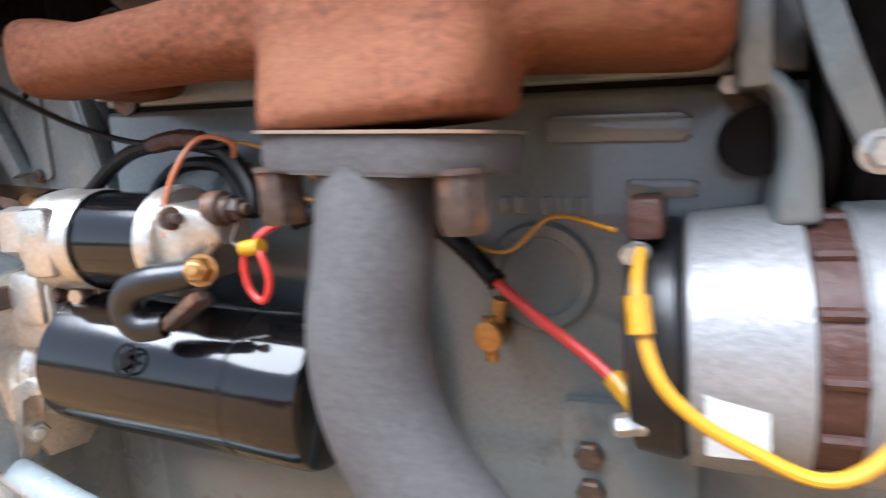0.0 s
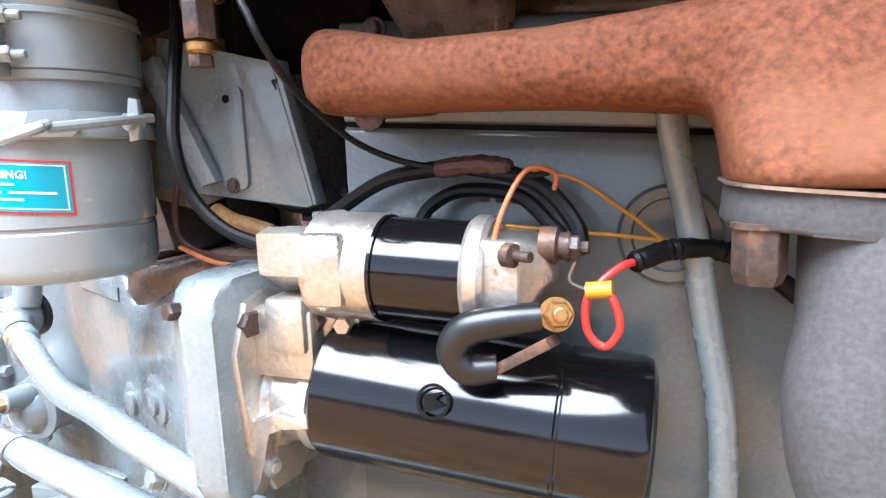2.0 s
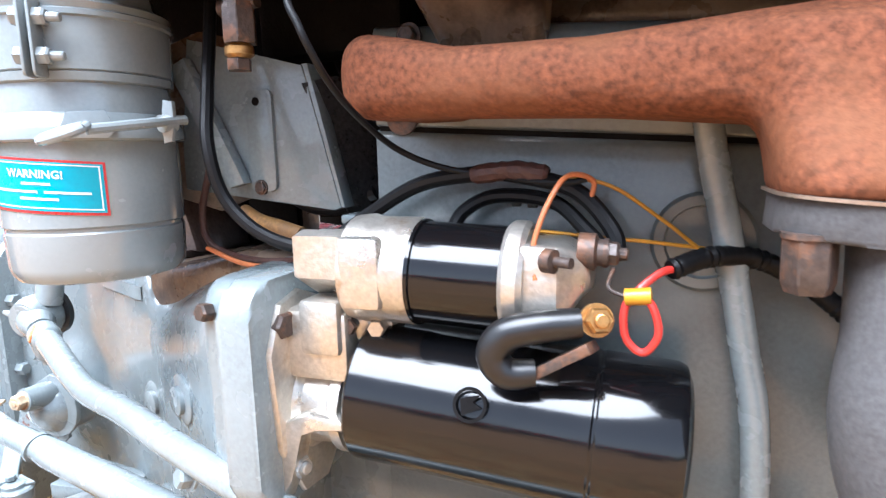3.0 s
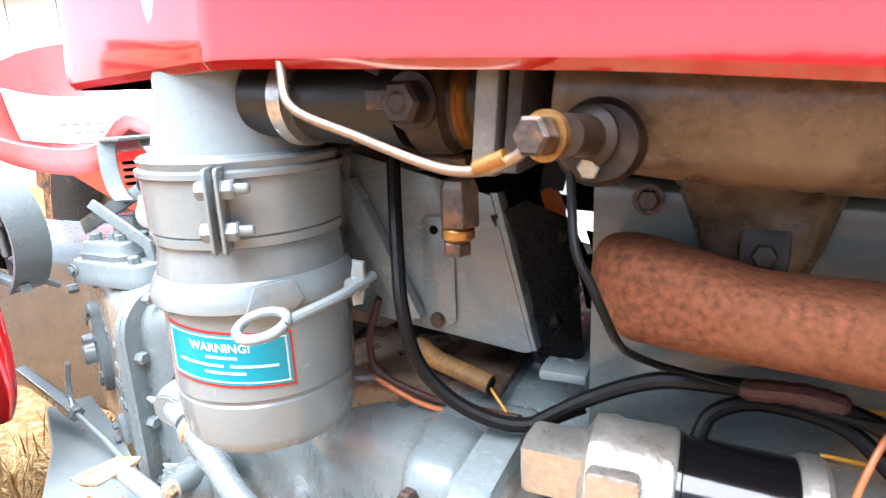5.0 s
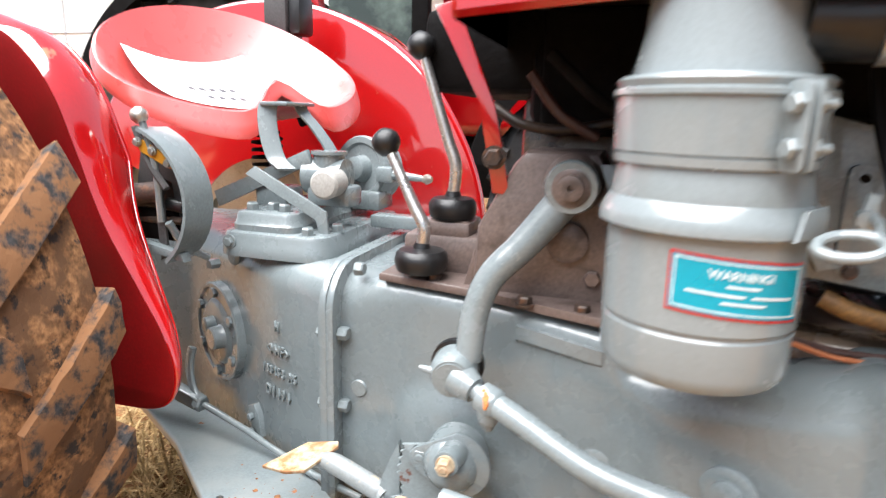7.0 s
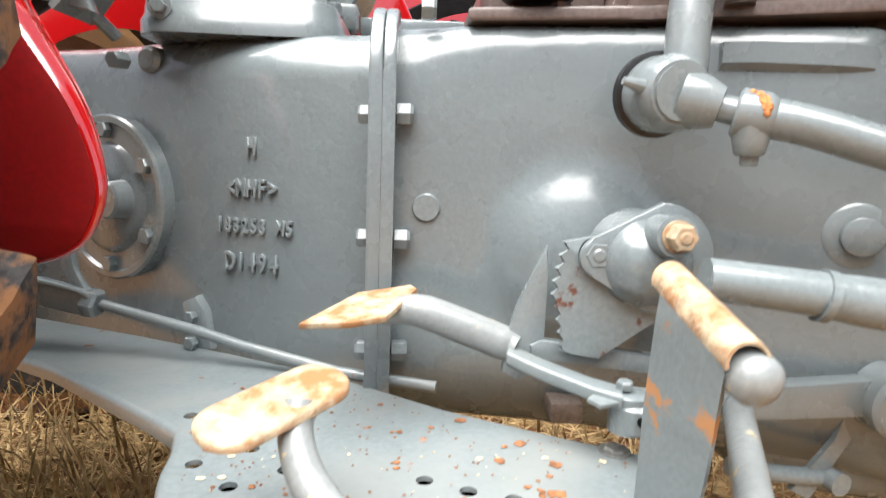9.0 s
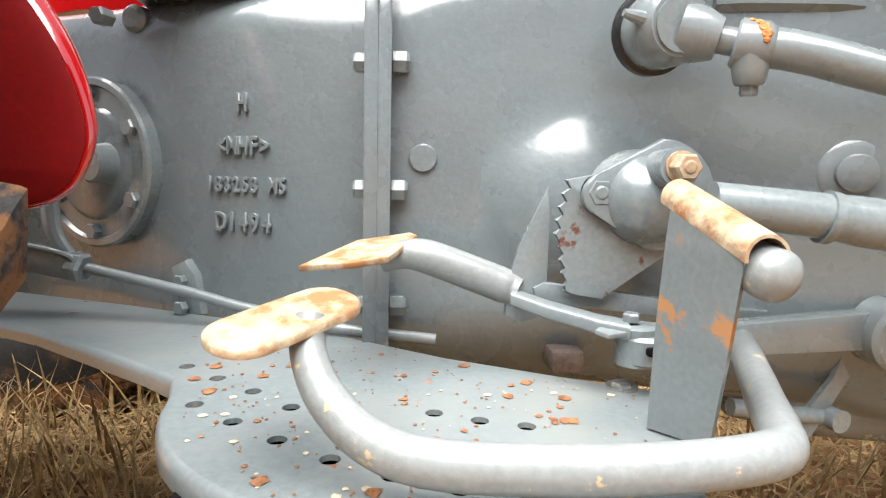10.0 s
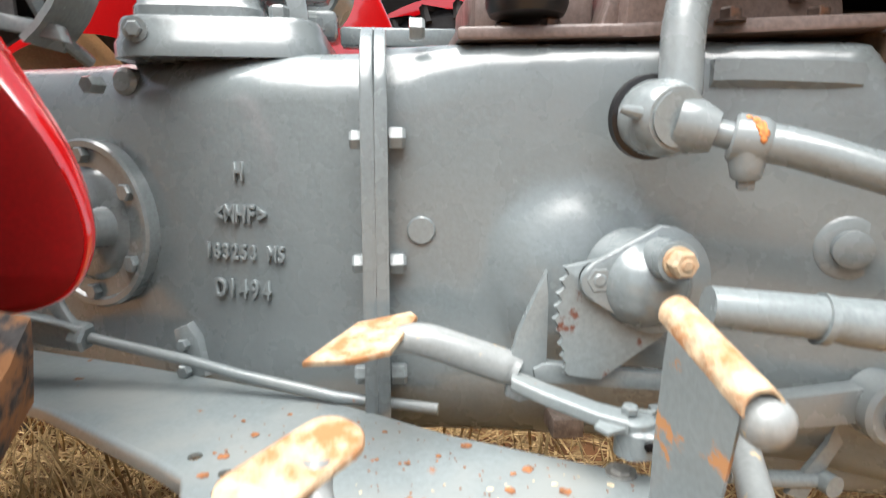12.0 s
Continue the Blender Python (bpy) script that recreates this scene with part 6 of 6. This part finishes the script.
# ---- engine bay behind the brackets, with near-black fillers for its shade ----
bay = thing("bay_shade_blocks", (-.8, 1.05, .86), "near-black blocks behind the support plate, added as engine bay shade", "battery box", "tractor parts")
# added blocks: the bay's shade is put into their near-black colour
part("top_block", bm_box((-.93, .93, 1.06), (-.72, 1.35, 1.235), .012), M_DARK, bay)
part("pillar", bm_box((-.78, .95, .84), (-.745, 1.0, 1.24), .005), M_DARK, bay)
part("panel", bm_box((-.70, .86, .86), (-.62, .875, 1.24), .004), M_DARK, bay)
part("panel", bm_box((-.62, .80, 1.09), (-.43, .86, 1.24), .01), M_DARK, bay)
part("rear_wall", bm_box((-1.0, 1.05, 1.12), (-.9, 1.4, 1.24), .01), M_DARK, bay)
cable("black_hose", [(-.61, .80, .955), (-.57, .80, .918), (-.52, .80, .912), (-.47, .80, .93)], .010, M_RUBBER, "black rubber hose behind the support plate", "hose")
arm = thing("orange_tag", (-.49, .88, 1.0), "bright orange painted clip behind the engine guard", "clip", "tractor parts")
part("clip", bm_prism([(-.012, .008), (-.007, -.006), (.003, -.02), (.012, -.026), (.017, -.02), (.016, -.004), (.009, .012), (.0, .017), (-.009, .015)], (-.500, .883, 1.036), (1, 0, 0), (0, 0, 1), .006, .001), M_SAFETY, arm, "orange painted clip")
part("bracket", bm_prism([(-.016, .03), (.012, .034), (.03, .12), (.0, .12)], (-.500, .889, 1.015), (1, 0, 0), (0, 0, 1), .005, .001), M_PIPE, arm)
canister = thing("orange_canister", (-.46, 1.24, .98), "bright orange canister with a black strap behind the engine", "canister", "tractor parts")
part("body", bm_loft([[Vector((u, v, z)) for u, v in round_rect(-.484 + i, -.438 - i, 1.215 + i, 1.275 - i, .012, 4)] for z, i in ((.968, .004), (.972, 0), (1.048, 0), (1.052, .004))]), M_SAFETY, canister, "orange painted body")
part("strap", bm_box((-.4855, 1.2135, 1.008), (-.4365, 1.2765, 1.016), .002), M_DARK, canister, "black strap")
part("bracket", bm_box((-.49, 1.22, .88), (-.43, 1.27, .968), .004), M_DARK, canister)
# added sheet, near black to keep the gap behind the canister dark
part("back_plate", bm_box((-.56, 1.28, .96), (-.38, 1.288, 1.24), .002), M_DARK, canister, "near-black plate added as shade behind the canister")
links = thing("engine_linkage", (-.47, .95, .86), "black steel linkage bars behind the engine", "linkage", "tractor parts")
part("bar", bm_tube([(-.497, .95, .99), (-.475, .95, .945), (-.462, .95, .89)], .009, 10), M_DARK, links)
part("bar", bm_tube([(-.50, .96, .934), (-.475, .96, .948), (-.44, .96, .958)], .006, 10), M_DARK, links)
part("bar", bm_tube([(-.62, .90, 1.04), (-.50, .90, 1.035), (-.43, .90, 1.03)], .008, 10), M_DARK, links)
# added near-black sheet, shade under the hood as a colour
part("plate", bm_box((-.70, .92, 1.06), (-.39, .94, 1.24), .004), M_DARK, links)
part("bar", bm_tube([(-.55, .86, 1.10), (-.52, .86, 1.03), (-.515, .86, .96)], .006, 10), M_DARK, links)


# oily casting behind the steering box, plus near-black blocks added as shade
wall = thing("steering_column_casting", (-.85, 1.02, .84), "oil-stained casting behind the steering box with near-black shade blocks", "casting", "tractor parts")
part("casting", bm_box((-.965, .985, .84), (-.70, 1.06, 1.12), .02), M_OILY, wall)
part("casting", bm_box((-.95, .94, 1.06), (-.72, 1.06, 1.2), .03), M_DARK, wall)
# next two are added fillers, near black in place of shade
part("shade_sheet", bm_box((-.745, 1.0, .90), (-.53, 1.02, 1.13), .004), M_DARK, wall, "near-black sheet added as engine bay shade")
part("shade_panel", bm_box((-1.12, .96, 1.12), (-.9, 1.38, 1.245), .02), M_DARK, wall, "near-black panel added as shade under the hood")
part("pipe", bm_tube([(-.99, .88, 1.10), (-.94, .86, 1.075), (-.88, .86, 1.07), (-.80, .86, 1.085)], .007, 12), M_SMUT, wall)
part("pipe", bm_tube([(-.93, .84, 1.14), (-.89, .84, 1.09), (-.84, .84, 1.06)], .007, 10), M_TAPE, wall)
part("pipe", bm_tube([(-.90, .80, 1.16), (-.83, .80, 1.10), (-.77, .80, 1.08), (-.70, .80, 1.09)], .008, 10), M_DARK, wall)
part("ear", bm_box((-.80, .78, 1.045), (-.73, .84, 1.09), .01), M_OILY, wall)


# ---- another machine parked behind ----
def parked_tractor(at, turn, label):
    """Its near rear wheel stands at the origin, its front towards +x."""
    m = pose(*at, 0, 0, turn)
    t = thing("parked_tractor", at, label, "tractor", "parked machines")

    def add(name, bm, mt, lab="", under=None):
        bmesh.ops.transform(bm, matrix=m, verts=bm.verts)
        return part(name, bm, mt, under or t, lab)

    def wheel(x, y, r, w, name):
        p = [(-w, r * .5), (-w, r * .7), (-w * .92, r * .9), (-w * .6, r * .965), (w * .6, r * .965), (w * .92, r * .9), (w, r * .7), (w, r * .5)]
        ty = add(name, bm_lathe(p, (x, y, r), (0, 1, 0), 56, False), M_TYRE2, "black lugged tyre")
        for k in range(26):
            a = 2 * math.pi * k / 26
            for sd in (-1, 1):
                a2 = a + (math.pi / 26 if sd > 0 else 0)
                c, s_ = math.cos(a2), math.sin(a2)
                c2, s2 = math.cos(a2 + .16), math.sin(a2 + .16)
                add("tread_lug", bm_tube([(x + r * .97 * c, y, r + r * .97 * s_), (x + r * .975 * c2, y + sd * w * .92, r + r * .975 * s2), (x + r * .88 * c2, y + sd * w, r + r * .88 * s2)], r * .035, 6, smooth=False), M_TYRE2, "", ty)
        add("rim", bm_lathe([(-w * .9, r * .5), (-w * .7, r * .47), (-w * .5, r * .45), (-w * .1, r * .42), (-w * .1, r * .12), (-w * .4, r * .1), (-w * .4, .001)], (x, y, r), (0, 1, 0), 40, False), M_PALERIM, "pale painted rim", ty)

    def guard(x, y, z, r, w, a0, a1, mt, lab):
        rows = []
        for k in range(29):
            a = radians(a0 + (a1 - a0) * k / 28)
            rows.append([Vector((x + q * math.cos(a), y + b_, z + q * math.sin(a))) for q, b_ in ((r - .1, -w), (r - .01, -w), (r, -w + .02), (r, w), (r - .015, w), (r - .015, -w + .03), (r - .1, -w + .012))])
        add("mudguard", bm_loft(rows), mt, lab)

    for y in (0, 1.55):
        wheel(0, y, .92, .22, "rear_wheel")
        guard(0, y, .90, 1.02, .30, -8, 165, M_DARK, "black mudguard")
        wheel(2.45, y, .7, .17, "front_wheel")
        guard(2.45, y, .7, .82, .2, 40, 170, M_DARK, "black front mudguard")
    add("hood", bm_loft([[Vector((x, y, z)) for y, z in round_rect(.38, 1.18, .95, h, .1, 4)] for x, h in ((1.3, 1.95), (2.15, 1.9), (3.05, 1.75), (3.3, 1.6))]), M_RED, "red hood")
    add("chassis", bm_box((-.3, .5, .55), (3.05, 1.05, 1.0), .04), M_DARK)
    add("cab_wall", bm_prism([(.57, 1.0), (1.35, 1.0), (1.35, 1.42), (.67, 1.42), (.53, 2.5), (.33, 2.5)], (0, .05, 0), (1, 0, 0), (0, 0, 1), .08, .01), M_RED, "red cab side")
    w1 = add("cab_window", bm_box((.69, .03, 1.44), (1.25, .045, 2.45)), M_GLASS, "tinted cab window")
    add("window_rail", bm_box((.67, .0, 1.40), (1.29, .03, 1.455), .006), M_DARK, "", w1)
    add("cab_post", bm_box((1.23, .0, 1.0), (1.33, .08, 2.5), .01), M_DARK)
    add("cab_post", bm_box((1.23, 1.47, 1.0), (1.33, 1.55, 2.5), .01), M_DARK)
    add("cab_floor", bm_box((.0, .1, 1.0), (1.3, 1.5, 1.12), .02), M_DARK)
    add("cab_roof", bm_box((-.15, -.05, 2.5), (1.4, 1.6, 2.62), .05), M_RED)
    add("driver_seat", bm_box((.1, .55, 1.12), (.55, 1.0, 1.6), .08), M_RUBBER)


M_GLASS = mat("tinted_glass", (.03, .04, .035), .08, grain=.02, second=(.10, .13, .11), second_scale=5)
M_TYRE2 = mat("dusty_tyre", (.014, .014, .015), .8, grain=.2, bump=.4, second=(.03, .026, .024), second_scale=6, spec=.2)
M_PALERIM = mat("pale_rim", (.42, .4, .38), .45, grain=.06)
parked_tractor((-3.3, 3.45, 0), 0, "red parked tractor with black mudguards and a glazed cab")

shed = thing("white_shed", (-8, 6.0, 0), "white panelled farm shed with thin grey seams", "shed", "farm buildings")
M_SEAM = mat("grey_seam", (.35, .36, .38), .6)
M_SHED = mat("white_sheet", (.8, .8, .8), .6, grain=.03)
part("wall", bm_box((-13.5, 6.0, 0), (-3.2, 9, 2.75)), M_SHED, shed, "white panelled wall")
for x in np.arange(-13.0, -3.3, 1.1):
    part("panel_seam", bm_box((x, 5.985, 0), (x + .012, 5.998, 2.75)), M_SEAM, shed)
for z in (.9, 1.95):
    part("panel_seam", bm_box((-13.5, 5.986, z), (-3.2, 5.997, z + .010)), M_SEAM, shed)
part("roof", bm_prism([(-5.4, -.05), (5.4, -.05), (5.1, .5), (-5.1, .5)], (-8.35, 7.5, 2.8), (1, 0, 0), (0, 0, 1), 3.4), mat("grey_roof_sheet", (.45, .47, .5), .5, grain=.05), shed)
# a long red trailer across the field, seen only as a thin line in the gloss of the starter motor
trailer = thing("farm_trailer", (0, -11, 0), "red steel farm trailer with low side boards", "trailer", "parked machines")
part("bed", bm_box((-5.5, -12.2, .95), (5.5, -10.0, 1.08), .02), M_DARK, trailer)
part("side_board", bm_box((-5.5, -9.99, 1.0), (5.5, -9.93, 1.55), .01), M_RED, trailer, "red side board")
part("side_board", bm_box((-5.5, -12.27, 1.0), (5.5, -12.21, 1.55), .01), M_RED, trailer, "red side board")
for x in (-3.4, -2.2, 3.0, 4.2):
    part("wheel", bm_lathe([(-.13, .2), (-.14, .42), (-.11, .47), (.11, .47), (.14, .42), (.13, .2)], (x, -10.3, .47), (0, 1, 0), 32), M_TYRE2, trailer, "black tyre")
line = thing("hedge", (0, -36, 0), "distant dark green hedge beyond the field", "hedge")
rnd = random.Random(12)
M_LEAF = mat("far_foliage", (.06, .085, .03), .8, grain=.3, grain_scale=3, second=(.03, .05, .02), second_scale=.4)
bm = bmesh.new()
for _ in range(3500):
    a = rnd.uniform(math.pi * 1.06, 2 * math.pi)
    far = rnd.uniform(34, 42)
    h = 2.6 + 1.6 * noise.noise((math.cos(a) * 4, math.sin(a) * 4, 0)) + rnd.uniform(0, .8)
    c = Vector((far * math.cos(a), far * math.sin(a), rnd.uniform(.2, max(.6, h))))
    s = rnd.uniform(.25, .6)
    vs = [bm.verts.new(c + Vector((rnd.gauss(0, s), rnd.gauss(0, s), rnd.gauss(0, s * .6)))) for _ in range(4)]
    for f in ((0, 1, 2), (0, 2, 3), (0, 3, 1), (1, 3, 2)):
        bm.faces.new([vs[k] for k in f])
tagged(part("foliage", bm, M_LEAF, line, sharp=5), kind="stuff")
